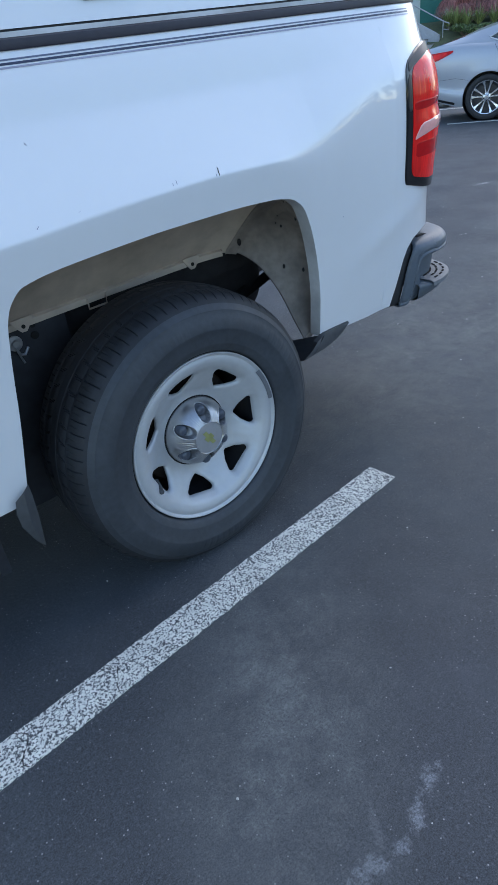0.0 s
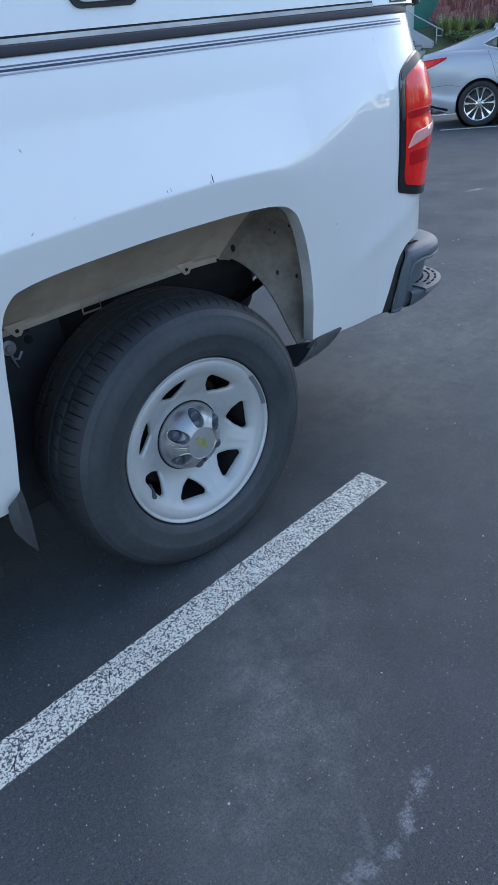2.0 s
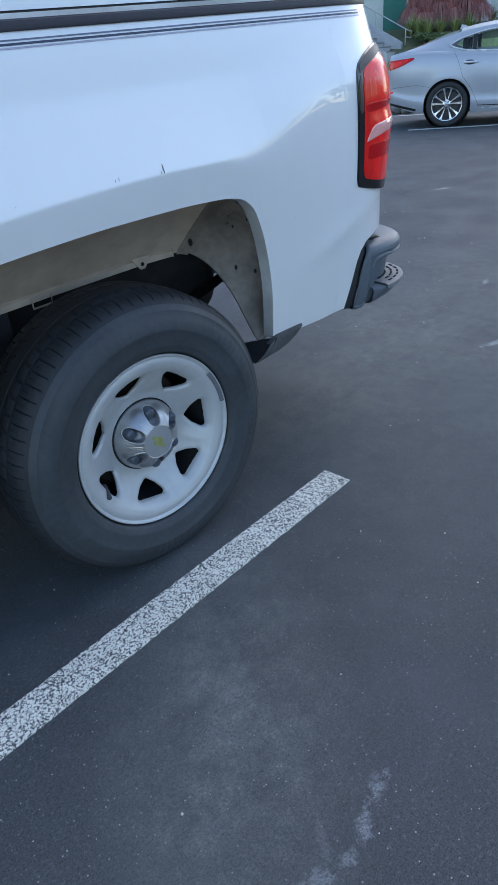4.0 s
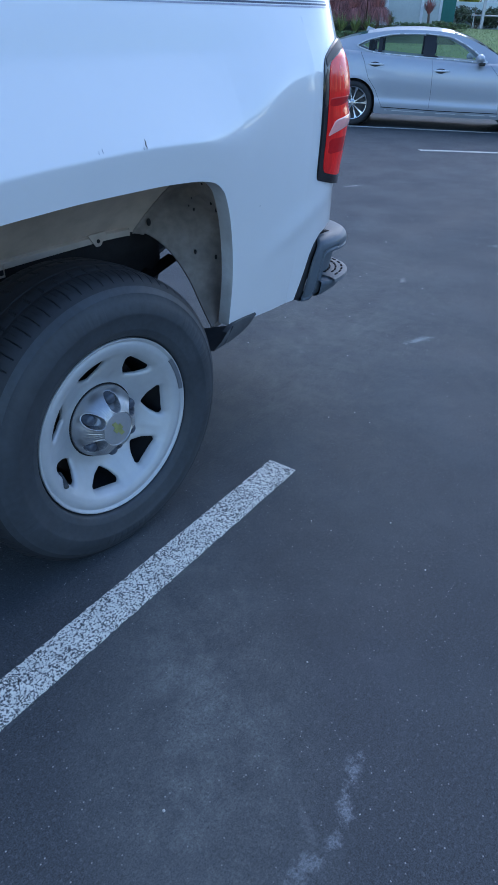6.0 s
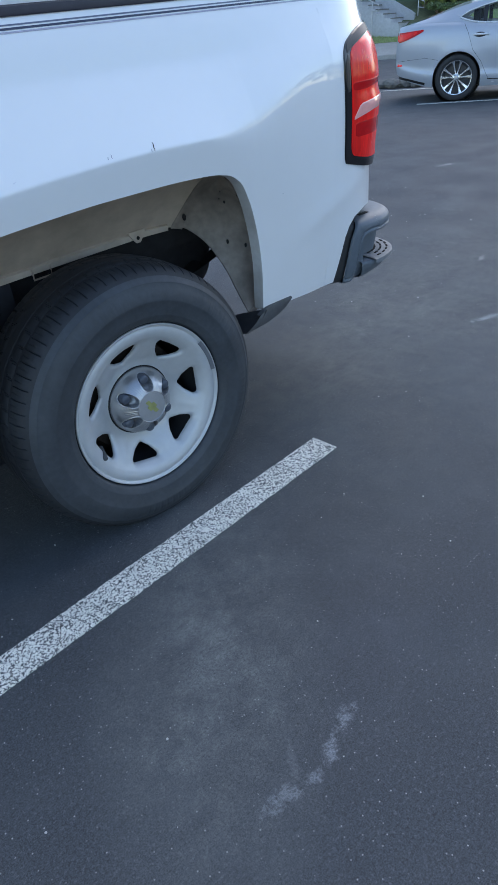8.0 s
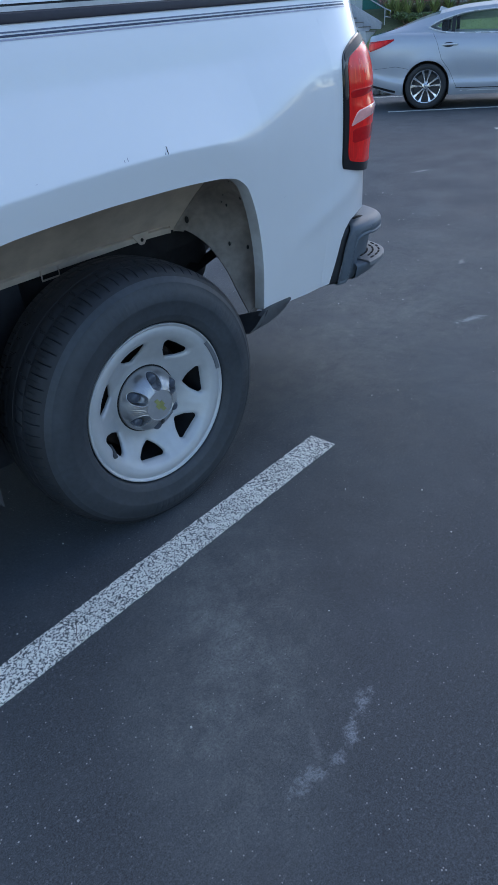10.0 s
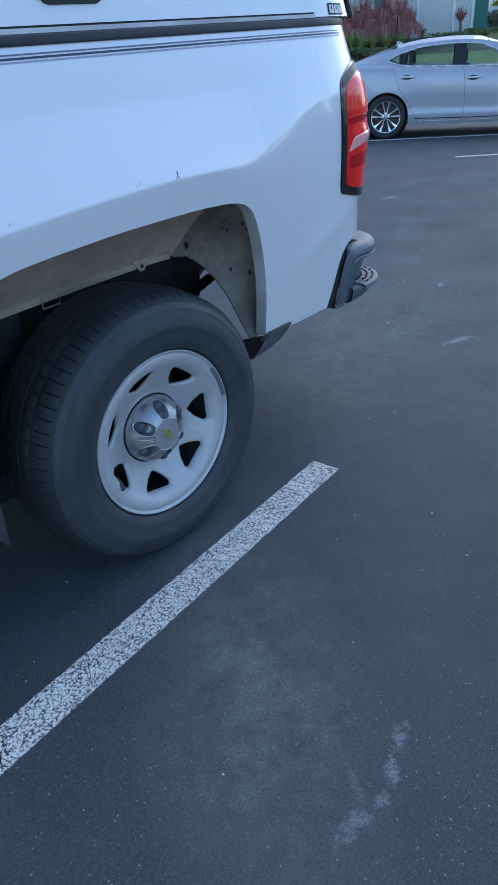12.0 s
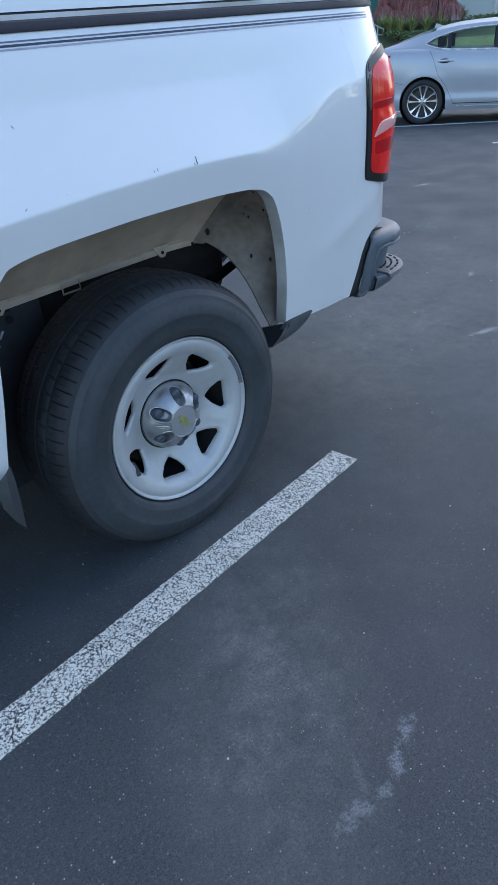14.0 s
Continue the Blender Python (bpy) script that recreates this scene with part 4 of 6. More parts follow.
bmesh.ops.solidify(bm, geom=bm.faces, thickness=0.008)
part("windscreen", bm, M_BLACKGLOSS, cab, smooth=False)


# ---- wheels of the truck ----
SECTOR = 360 / 7


# wheel window: a rounded triangle about three fillet centres, point inwards
FILLET = 0.0112
CORNERS = [Vector((.1440, 0)), Vector((.1565, .0198)), Vector((.1722, .0345)), Vector((.1738, 0)), Vector((.1722, -.0345)), Vector((.1565, -.0198))]
WINDOW = Vector((.1635, 0))


def window_reach(a, grow=0.0):
    """Distance from the window's middle to its outline, widened by grow, in direction a."""
    d = Vector((math.cos(a), math.sin(a)))

    def away(p):
        best, inside = 9.0, True
        for i in range(6):
            u, v = CORNERS[i], CORNERS[(i + 1) % 6]
            e = v - u
            f = min(1, max(0, (p - u).dot(e) / e.dot(e)))
            best = min(best, (p - u - e * f).length)
            inside = inside and e.x * (p.y - u.y) - e.y * (p.x - u.x) <= 0
        return -best if inside else best
    lo, hi = 0.0, 0.08
    for _ in range(26):
        m = (lo + hi) / 2
        if away(WINDOW + d * m) < FILLET + grow:
            lo = m
        else:
            hi = m
    return lo


def cell_reach(a, r0=.105, r1=.205):
    """Distance from the window's middle to the edge of its seventh of the disc."""
    d = Vector((math.cos(a), math.sin(a)))
    half = math.pi / 7
    lo, hi = 0.0, 0.3
    for _ in range(28):
        m = (lo + hi) / 2
        p = WINDOW + d * m
        if r0 < p.length < r1 and abs(math.atan2(p.y, p.x)) < half:
            lo = m
        else:
            hi = m
    return lo


# how the metal rolls in at a window: distance from the outline, depth
ROLL = ((-.0022, .0135), (-.0018, .0090), (-.0008, .0060), (.0008, .0038), (.0028, .0022), (.0050, .0010), (.0075, .0001), (.0100, -.0005), (.0125, -.0004))
SHAPE = []
face_y = spl([0, .095, .105, .115, .125, .135, .150, .165, .180, .190, .198, .205, .212], [.070, .070, .0695, .068, .0645, .0585, .0485, .0385, .0285, .0200, .0118, .0072, .0048])
dome_y = spl([.040, .0465, .052, .060, .070, .080, .088, .093, .0965, .0985], [.002, .0035, .0060, .0105, .0180, .0285, .0400, .0500, .0595, .0690])


def wheel(name, centre, inward):
    """A steel wheel with its tyre, hub cap, nuts and valve; inward: +1 where the truck lies towards +y."""
    cx, cy, cz = centre
    flip = Matrix.Translation(centre) @ Matrix.Diagonal((1, inward, 1, 1))

    def place(bm):
        bmesh.ops.transform(bm, matrix=flip, verts=bm.verts)
        if inward < 0:
            bmesh.ops.reverse_faces(bm, faces=bm.faces)
        return bm

    # face with seven windows, drawn on into the outer flange
    bm = bmesh.new()
    corner = [math.atan2(rr * math.sin(g), rr * math.cos(g) - WINDOW.x) for rr in (.105, .205) for g in (math.pi / 7, -math.pi / 7)]
    turns = sorted(set([round(2 * math.pi * k / 96 - math.pi, 6) for k in range(96)] + [round(c, 6) for c in corner]))
    if not SHAPE:
        SHAPE.extend((a, [window_reach(a, g) for g, _ in ROLL], cell_reach(a)) for a in turns)
    for k in range(7):
        m = radians(51 + k * SECTOR)
        rows = []
        for a, reach, c in SHAPE:
            d = Vector((math.cos(a), math.sin(a)))
            row = []
            for (_, deep), w in zip(ROLL, reach):
                row.append((WINDOW + d * min(w, c), deep * (1 if w < c else 0)))
            for f in (.25, .5, .75, 1.0):
                e = min(reach[-1], c)
                row.append((WINDOW + d * (e + (c - e) * f), -.0003 * (1 - f)))
            out = []
            for q, deep in row:
                r, g = q.length, math.atan2(q.y, q.x)
                env = max(0, 1 - ((r - .155) / .05) ** 2)
                crown = -.0065 * env * (abs(g) / (math.pi / 7)) ** 2
                out.append((r * math.cos(m + g), face_y(r) + deep + crown, r * math.sin(m + g)))
            rows.append(out)
        grid(bm, rows, close_u=True)
    lathe(bm, [(.02, .0705), (.06, .0702), (.09, .0701), (.1053, face_y(.1053))], 224)
    lathe(bm, [(.2048, face_y(.2048)), (.2085, .0058), (.213, .0044), (.218, .0040), (.2225, .0046), (.2262, .0058), (.2280, .0068), (.2295, .0066), (.2315, .0038), (.2335, .0014), (.2352, .0003), (.2368, .0002), (.2380, .0014), (.2385, .004), (.2375, .008), (.233, .012)], 224)
    bmesh.ops.remove_doubles(bm, verts=bm.verts, dist=2e-5)
    bmesh.ops.recalc_face_normals(bm, faces=bm.faces)
    body = part(name, place(bm), M_STEEL, truck, "silver painted steel wheel with seven windows", angle=80)
    bm = bmesh.new()
    lathe(bm, [(.233, .012), (.222, .022), (.214, .05), (.200, .09), (.200, .19), (.23, .22)], 96)
    part("barrel", place(bm), M_UNDER, body)
    bm = bmesh.new()
    lathe(bm, [(.0001, .105), (.16, .105), (.165, .11), (.165, .20)], 48)
    part("brake_drum", place(bm), M_RUST, body, "dark brown brake drum seen through the windows")
    bm = bmesh.new()
    lathe(bm, [(.0001, .215), (.215, .215)], 48)
    part("backing_plate", place(bm), M_UNDER, body)
    # hub cap: a fluted dome with six nut pockets and a flat middle
    fine = 1 if centre[0] == 0 and inward > 0 else 3
    rr_list = [.0465, .0475] + [.0485 + .0010 * k * fine for k in range(int(49 / fine))] + [.0972, .0985]
    shell_faces = bmesh.new()
    rows, inside = [], []
    for i in range(0, 360, fine):
        row, marks = [], []
        for r in rr_list:
            ph = (i - 26 + 30) % 60 - 30
            px, pz = r * math.cos(radians(ph)), r * math.sin(radians(ph))
            near = math.hypot(px - min(max(px, .0625), .0745), pz)
            wide = .0150 + .0022 * min(1, max(0, (px - .055) / .015))
            y = dome_y(r)
            floor = max(y, .0480 - 1.7 * max(0, .066 - px))
            if near < wide + .0045:
                f = min(1, max(0, (wide + .0006 - near) / .0022))
                y = y + (floor - y) * f * f * (3 - 2 * f) - .0016 * math.sin(math.pi * min(1, max(0, (near - wide) / .0045)))
            elif .047 < r < .088:
                y += .0004 * (1 + math.cos(2 * math.pi * (abs(ph) - 30) / 5.0)) * min(1, (r - .047) / .004) * min(1, (.088 - r) / .012) * (1 if abs(ph) > 21 else 0)
            row.append(Vector((r * math.cos(radians(i)), y, r * math.sin(radians(i)))))
            marks.append(near < wide - .0004 and px < .0885)
        rows.append(row)
        inside.append(marks)
    step = 360 // len(rows)
    pockets = [bmesh.new() for _ in range(6)]
    known = {}
    for i in range(len(rows)):
        which = int(((i * step + .5 * step - 26 + 30) % 360) // 60)
        for j in range(len(rr_list) - 1):
            ids = [(i, j), ((i + 1) % len(rows), j), ((i + 1) % len(rows), j + 1), (i, j + 1)]
            home = which if sum(inside[p][q] for p, q in ids) >= 2 else -1
            bm = pockets[home] if home >= 0 else shell_faces
            for p in ids:
                if (home, p) not in known:
                    known[home, p] = bm.verts.new(rows[p[0]][p[1]])
            bm.faces.new([known[home, p] for p in ids])
    bm = shell_faces
    lathe(bm, [(.0985, .0690), (.0982, .0735), (.0968, .0740)], 90)
    lathe(bm, [(.0465, dome_y(.0465)), (.0458, .0028), (.0450, .0034), (.0445, .0055)], 90)
    for bm in [shell_faces] + pockets:
        bmesh.ops.recalc_face_normals(bm, faces=bm.faces)
        if sum(f.normal.y * f.calc_area() for f in bm.faces) > 0:
            bmesh.ops.reverse_faces(bm, faces=bm.faces)
    ring = bmesh.new()
    lathe(ring, [(.094, .0690), (.1022, .0686), (.1030, .0705)], 72)
    part("cap_gap", place(ring), M_SEAM, body)
    cap = part("hub_cap", place(shell_faces), M_CAP, body, "satin silver hub cap with a gold badge", angle=60)
    # pocket faces take a darker grey in place of their shade
    for bm in pockets:
        part("shaded_nut_pocket", place(bm), M_DULLGREY, cap, "pocket round a wheel nut, its shade in a darker grey", angle=60)
    bm = bmesh.new()
    lathe(bm, [(.0001, .0046), (.040, .0050), (.0448, .0056)], 60)
    part("cap_disc", place(bm), M_DISC, cap, "flat brushed middle of the hub cap")
    for k in range(6):
        rot = Matrix.Rotation(radians(-26 - 60 * k), 4, "Y")
        bm = bmesh.new()
        lathe(bm, [(.0001, .0225), (.0065, .0229), (.0112, .0246), (.0140, .0282), (.0150, .0330), (.0154, .043), (.0158, .0455), (.0160, .060)], 24, centre=(.0748, .0, 0))
        bmesh.ops.transform(bm, matrix=rot, verts=bm.verts)
        part("wheel_nut", place(bm), M_LUG, body, "dark grey wheel nut")
    # badge: a plain slanted cross
    for k, pts in enumerate(([(-.0265, -.0058), (.0225, -.0058), (.0265, .0058), (-.0225, .0058)], [(-.0105, -.0125), (.0065, -.0125), (.0105, .0125), (-.0065, .0125)])):
        bm = bmesh.new()
        prism(bm, pts, .0028 + .0005 * k, .0060)
        bmesh.ops.transform(bm, matrix=Matrix.Rotation(radians(58), 4, "Y"), verts=bm.verts)
        part("badge", place(bm), M_GOLD, cap, "plain gold badge", smooth=False)
    # balance weight clipped on the rim, valve
    bm = bmesh.new()
    lathe(bm, [(.2225, .010), (.2225, .0030), (.2240, .0012), (.2300, -.0004), (.2330, -.0008), (.2345, .0012)], 20, a0=6, a1=33)
    bmesh.ops.recalc_face_normals(bm, faces=bm.faces)
    part("balance_weight", place(bm), M_LEAD, body, "grey balance weight clipped to the rim")
    # dark line laid on the rim as the weight's shadow
    bm = bmesh.new()
    lathe(bm, [(.2205, .0062), (.2228, .0058)], 20, a0=5.4, a1=33.6)
    part("painted_weight_shadow", place(bm), M_SEAM, body)
    bm = bmesh.new()
    va = radians(-154)
    tube(bm, [(.180 * math.cos(va), .055, .180 * math.sin(va)), (.187 * math.cos(va), .032, .187 * math.sin(va)), (.193 * math.cos(va), .014, .193 * math.sin(va)), (.1955 * math.cos(va), .006, .1955 * math.sin(va)), (.196 * math.cos(va), .0045, .196 * math.sin(va))], [.0082, .0078, .0070, .0066, .0050], 14)
    part("valve", place(bm), M_FLAP, body, "rubber tyre valve")
    for k, (ar, rr) in enumerate(((4, .2245), (1, .224), (-2, .225), (-5, .2235), (-9, .2245), (-13, .224), (-19, .223), (-30, .2245))):
        bm = bmesh.new()
        bmesh.ops.create_icosphere(bm, subdivisions=1, radius=.0012 if k % 3 else .0017)
        bmesh.ops.transform(bm, matrix=Matrix.Translation((rr * math.cos(radians(ar)), .0068, rr * math.sin(radians(ar)))), verts=bm.verts)
        part("rim_chip", place(bm), M_SEAM, body)
    # tyre
    prof = [(.212, .03), (.226, .016), (.234, .010), (.2388, .0125), (.2415, .0110), (.2428, .0030), (.2450, -.003), (.250, -.0085), (.262, -.0130), (.2635, -.0140), (.266, -.0142), (.285, -.0185), (.300, -.0205), (.3015, -.0214), (.306, -.0214), (.320, -.0195), (.335, -.0145), (.3475, -.0078), (.3495, -.0078), (.354, -.0045), (.357, -.001), (.364, .004), (.3715, .010), (.3775, .017), (.3832, .027), (.3868, .040), (.3887, .056), (.3890, .060), (.3884, .0615), (.3884, .069), (.3895, .0705), (.3915, .090), (.3920, .100), (.3914, .1015), (.3914, .110), (.3925, .1115), (.3930, .124)]
    prof += [(r, .248 - y) for r, y in prof[-2:0:-1]]
    N = 1080 if centre[0] == 0 and inward > 0 else 240
    bm = bmesh.new()
    rows = []
    flat = -(cz if inward else cz) + 0.0005
    for i in range(N):
        a = 2 * math.pi * i / N
        row = []
        for j, (r, y) in enumerate(prof):
            side = y if y < .124 else .248 - y
            if .012 < side < .060 and r > .36:
                ph = (i * 1080 // N + (3 if y > .124 else 0)) % 14
                if ph == 0:
                    r -= .0042
                elif ph == 7 and side > .036:
                    r -= .002
            elif .069 < side < .101 and r > .38:
                if (i + int(side * 130)) % 18 == 3:
                    r -= .004
            if .310 < r < .332 and y < 0.02:
                ph = (i // 4) % 60
                if 8 < ph < 34 and (i // 4) % 3:
                    y -= .0012
            x, z = r * math.cos(a), r * math.sin(a)
            if z < flat:
                y += (-(flat - z) * 0.35) if y < .124 else (flat - z) * 0.35
                z = flat
            row.append((x, y, z))
        rows.append(row)
    grid(bm, rows, close_u=True)
    bmesh.ops.recalc_face_normals(bm, faces=bm.faces)
    # tread and inboard side get the dark rubber, standing in for wheelhouse shade
    for f in bm.faces:
        c = f.calc_center_median()
        f.material_index = 1 if math.hypot(c.x, c.z) > .366 or c.y > .03 else 0
    part("tyre", place(bm), [M_TYRE, M_TYRE_DARK], body, "worn black tyre, dusty sidewall, tread darkened for shade", angle=32)
    return body


wheel("wheel", (0, 0, AXLE), 1)
wheel("wheel", (0, BEDW, AXLE), -1)
fz = AXLE + 3.64 * math.sin(radians(RAKE))
wheel("wheel", (-3.64, 0, fz), 1)
wheel("wheel", (-3.64, BEDW, fz), -1)


# ---- camper shell on the bed ----
shell = thing("camper_shell", "white fibreglass camper shell on the truck bed, side hatch closed", "camper shell", m=TRUCK)


def shell_skin(u, z, out=0.0):
    px, py, nx, ny = plan_point(u)
    d = -(0.098 + (z - 1.32) * 0.20) + out
    k = max(0.25, 1 - max(0, u - 0.80) / 16)
    x, y = px + nx * d * k, py + ny * d * k
    x += max(0, u - 0.8) / 12 * 0.085 - max(0, (z - 1.32)) * 0.30 * min(1, max(0, (px - 0.9) / 0.15))
    return Vector((x, y, z))


def shell_band(u0, z0, z1, out, name, material, label="", uu=7.0):
    us2 = [u for u in np.r_[np.arange(-1.15, .80, .05), np.arange(.80, uu + .01, .2)] if u >= u0]
    bm = bmesh.new()
    n = max(2, int((z1 - z0) / .04))
    rows = []
    for u in us2:
        zz = [z0 + (z1 - z0) * k / n for k in range(n + 1)]
        rows.append([shell_skin(u, z0, out - .02)] + [shell_skin(u, z, out) for z in zz] + [shell_skin(u, z1, out - .02)])
    grid(bm, rows, flip=True)
    for r in (rows[0], rows[-1]):
        vs = [bm.verts.new(p) for p in r]
        bm.faces.new(vs)
    bmesh.ops.recalc_face_normals(bm, faces=bm.faces)
    part(name, bm, material, shell, label, angle=45)
    bm = bmesh.new()
    grid(bm, [[Vector((p.x, BEDW - p.y, p.z)) for p in r] for r in rows])
    return part(name, bm, material, shell, label, angle=45)


shell_band(-1.2, 1.3215, 1.95, 0.0, "shell_side", M_WHITE, "white fibreglass side of the shell")
shell_band(-1.2, 1.3195, 1.3285, 0.006, "base_strip", M_FLANGE, "light grey strip along the shell's base", uu=1.6)
shell_band(-1.2, 1.3285, 1.3325, 0.004, "seal", M_SEAL, "thin black rubber seal", uu=1.6)
shell_band(-1.2, 1.3175, 1.3196, 0.004, "base_seal", M_SEAL, "black gap under the shell", uu=7.0)
shell_band(-1.2, 1.3325, 1.90, 0.007, "side_hatch", M_WHITE, "closed white side hatch", uu=1.5)
bm = bmesh.new()
top = [[(x, y, 1.95 + .05 * math.sin(math.pi * (y - .2) / (BEDW - .4))) for y in np.linspace(.222, BEDW - .222, 13)] for x in np.linspace(-1.15, .93, 9)]
grid(bm, top, flip=True)
part("shell_roof", bm, M_WHITE, shell, "white shell roof")
bm = bmesh.new()
box(bm, (-1.16, .12, 1.32), (-1.12, BEDW - .12, 1.94))
part("shell_front", bm, M_WHITE, shell, smooth=False)
bm = bmesh.new()
grid(bm, [[(1.158, .175, 1.318), (1.165, BEDW / 2, 1.318), (1.158, BEDW - .175, 1.318)], [(.965, .31, 1.93), (.972, BEDW / 2, 1.95), (.965, BEDW - .31, 1.93)]])
bmesh.ops.solidify(bm, geom=bm.faces, thickness=0.012)
part("rear_hatch", bm, M_BLACKGLOSS, shell, "dark glass rear hatch of the shell", smooth=False)
bm = bmesh.new()
tube(bm, [(1.150, .178, 1.318), (1.085, .225, 1.55), (.96, .315, 1.94)], .012, 8)
part("hatch_frame", bm, M_SEAL, shell, "black frame of the rear hatch")
bm = bmesh.new()
tube(bm, [(1.150, BEDW - .178, 1.318), (1.085, BEDW - .225, 1.55), (.96, BEDW - .315, 1.94)], .012, 8)
part("hatch_frame", bm, M_SEAL, shell, "black frame of the rear hatch")


def rounded(w, h, r, n=6):
    pts = []
    for cx, cz, a0 in ((w / 2 - r, h / 2 - r, 0), (-w / 2 + r, h / 2 - r, 90), (-w / 2 + r, -h / 2 + r, 180), (w / 2 - r, -h / 2 + r, 270)):
        pts += [(cx + r * math.cos(radians(a0 + 90 * k / n)), cz + r * math.sin(radians(a0 + 90 * k / n))) for k in range(n + 1)]
    return pts


lean = math.atan(0.20)
for w, h, d0, d1, mtl, nm, lab in ((.158, .088, -.006, .004, M_SEAL, "latch_seal", "black rubber seal round the hatch latch"), (.138, .070, -.0085, .0, M_FLANGE, "latch_plate", "pale latch plate with a screw")):
    bm = bmesh.new()
    prism(bm, rounded(w, h, .022), d0, d1)
    bmesh.ops.transform(bm, matrix=Matrix.Translation((.018, shell_skin(.018, 1.409).y - .006, 1.409)) @ Matrix.Rotation(-lean, 4, "X"), verts=bm.verts)
    part(nm, bm, mtl, shell, lab)
bm = bmesh.new()
lathe(bm, [(.0001, -.011), (.005, -.0108), (.0065, -.009), (.0065, 0)], 14)
bmesh.ops.transform(bm, matrix=Matrix.Translation((-.022, shell_skin(.018, 1.385).y - .006, 1.386)) @ Matrix.Rotation(-lean, 4, "X"), verts=bm.verts)
part("screw", bm, M_CHROME, shell, "bright screw head")
# maker's plate, drawn as plain shapes
for a, b, z0, z1, out, mtl, nm in ((3.15, 5.45, 1.3250, 1.3540, .0012, M_SEAL, "badge_plate"), (3.32, 3.92, 1.3290, 1.3500, .0022, M_TRIM, "badge_mark"), (4.02, 4.62, 1.3290, 1.3500, .0022, M_TRIM, "badge_mark"), (4.72, 5.28, 1.3290, 1.3500, .0022, M_TRIM, "badge_mark")):
    bm = bmesh.new()
    grid(bm, [[shell_skin(a + (b - a) * k / 6, z0 + (z1 - z0) * j / 3, out) for j in range(4)] for k in range(7)], flip=True)
    part(nm, bm, mtl, shell, "black badge plate with plain white blocks" if nm == "badge_plate" else "")
for a, z0, z1 in ((3.62, 1.3385, 1.347), (3.62, 1.351, 1.355), (4.32, 1.3385, 1.346), (4.32, 1.351, 1.355), (5.05, 1.343, 1.3465), (5.05, 1.3515, 1.355)):
    bm = bmesh.new()
    grid(bm, [[shell_skin(a - .09 + .18 * k / 2, z0 + (z1 - z0) * j / 2, .003) for j in range(3)] for k in range(3)], flip=True)
    part("badge_slot", bm, M_SEAL, shell)


# ---- the silver saloon ----
def car_wheel(parent, x, y, z, inward):
    flip = Matrix.Translation((x, y, z)) @ Matrix.Diagonal((1, inward, 1, 1))

    def place(bm):
        bmesh.ops.transform(bm, matrix=flip, verts=bm.verts)
        bmesh.ops.recalc_face_normals(bm, faces=bm.faces)
        return bm

    bm = bmesh.new()
    lathe(bm, [(.20, .03), (.236, .012), (.246, .0), (.27, -.010), (.30, -.010), (.322, -.002), (.334, .02), (.337, .05), (.337, .17), (.32, .21), (.24, .21)], 72)
    tyre = part("wheel", place(bm), M_TYRE_DARK, parent, "low-profile tyre on a ten-spoke alloy wheel")
    bm = bmesh.new()
    lathe(bm, [(.246, .004), (.243, -.002), (.235, .000), (.228, .012), (.222, .05), (.215, .15)], 72)
    part("rim", place(bm), M_ALLOY, tyre, "machined silver rim")
    bm = bmesh.new()
    lathe(bm, [(.0001, .06), (.218, .06)], 36)
    part("brake_disc", place(bm), M_ALLOY_D, tyre)
    bm = bmesh.new()
    for s in range(5):
        for off in (-13, 13):
            a0 = radians(90 + s * 72 + off * 0.9)
            a1 = radians(90 + s * 72 + off * 1.15)
            p0, p1 = Vector((.045 * math.cos(a0), 0, .045 * math.sin(a0))), Vector((.232 * math.cos(a1), 0, .232 * math.sin(a1)))
            d = (p1 - p0).normalized()
            w = Vector((-d.z, 0, d.x))
            rows = []
            for f, hw, y in ((0, .012, .012), (.35, .0115, .018), (.75, .016, .012), (1, .027, .002)):
                c = p0.lerp(p1, f)
                rows.append([c - w * hw + Vector((0, y + .022, 0)), c - w * hw * .8 + Vector((0, y, 0)), c + w * hw * .8 + Vector((0, y, 0)), c + w * hw + Vector((0, y + .022, 0))])
            grid(bm, rows)
    part("spokes", place(bm), M_ALLOY, tyre, "ten silver spokes in five pairs", angle=30)
    bm = bmesh.new()
    lathe(bm, [(.0001, .004), (.028, .005), (.034, .010), (.062, .014), (.066, .04)], 30)
    part("hub", place(bm), M_ALLOY, tyre)
    for k in range(5):
        a = radians(126 + 72 * k)
        bm = bmesh.new()
        lathe(bm, [(.0001, .010), (.009, .011), (.010, .02)], 12, centre=(.050 * math.cos(a), 0, .050 * math.sin(a)))
        part("wheel_nut", place(bm), M_SEAM, tyre)
    return tyre


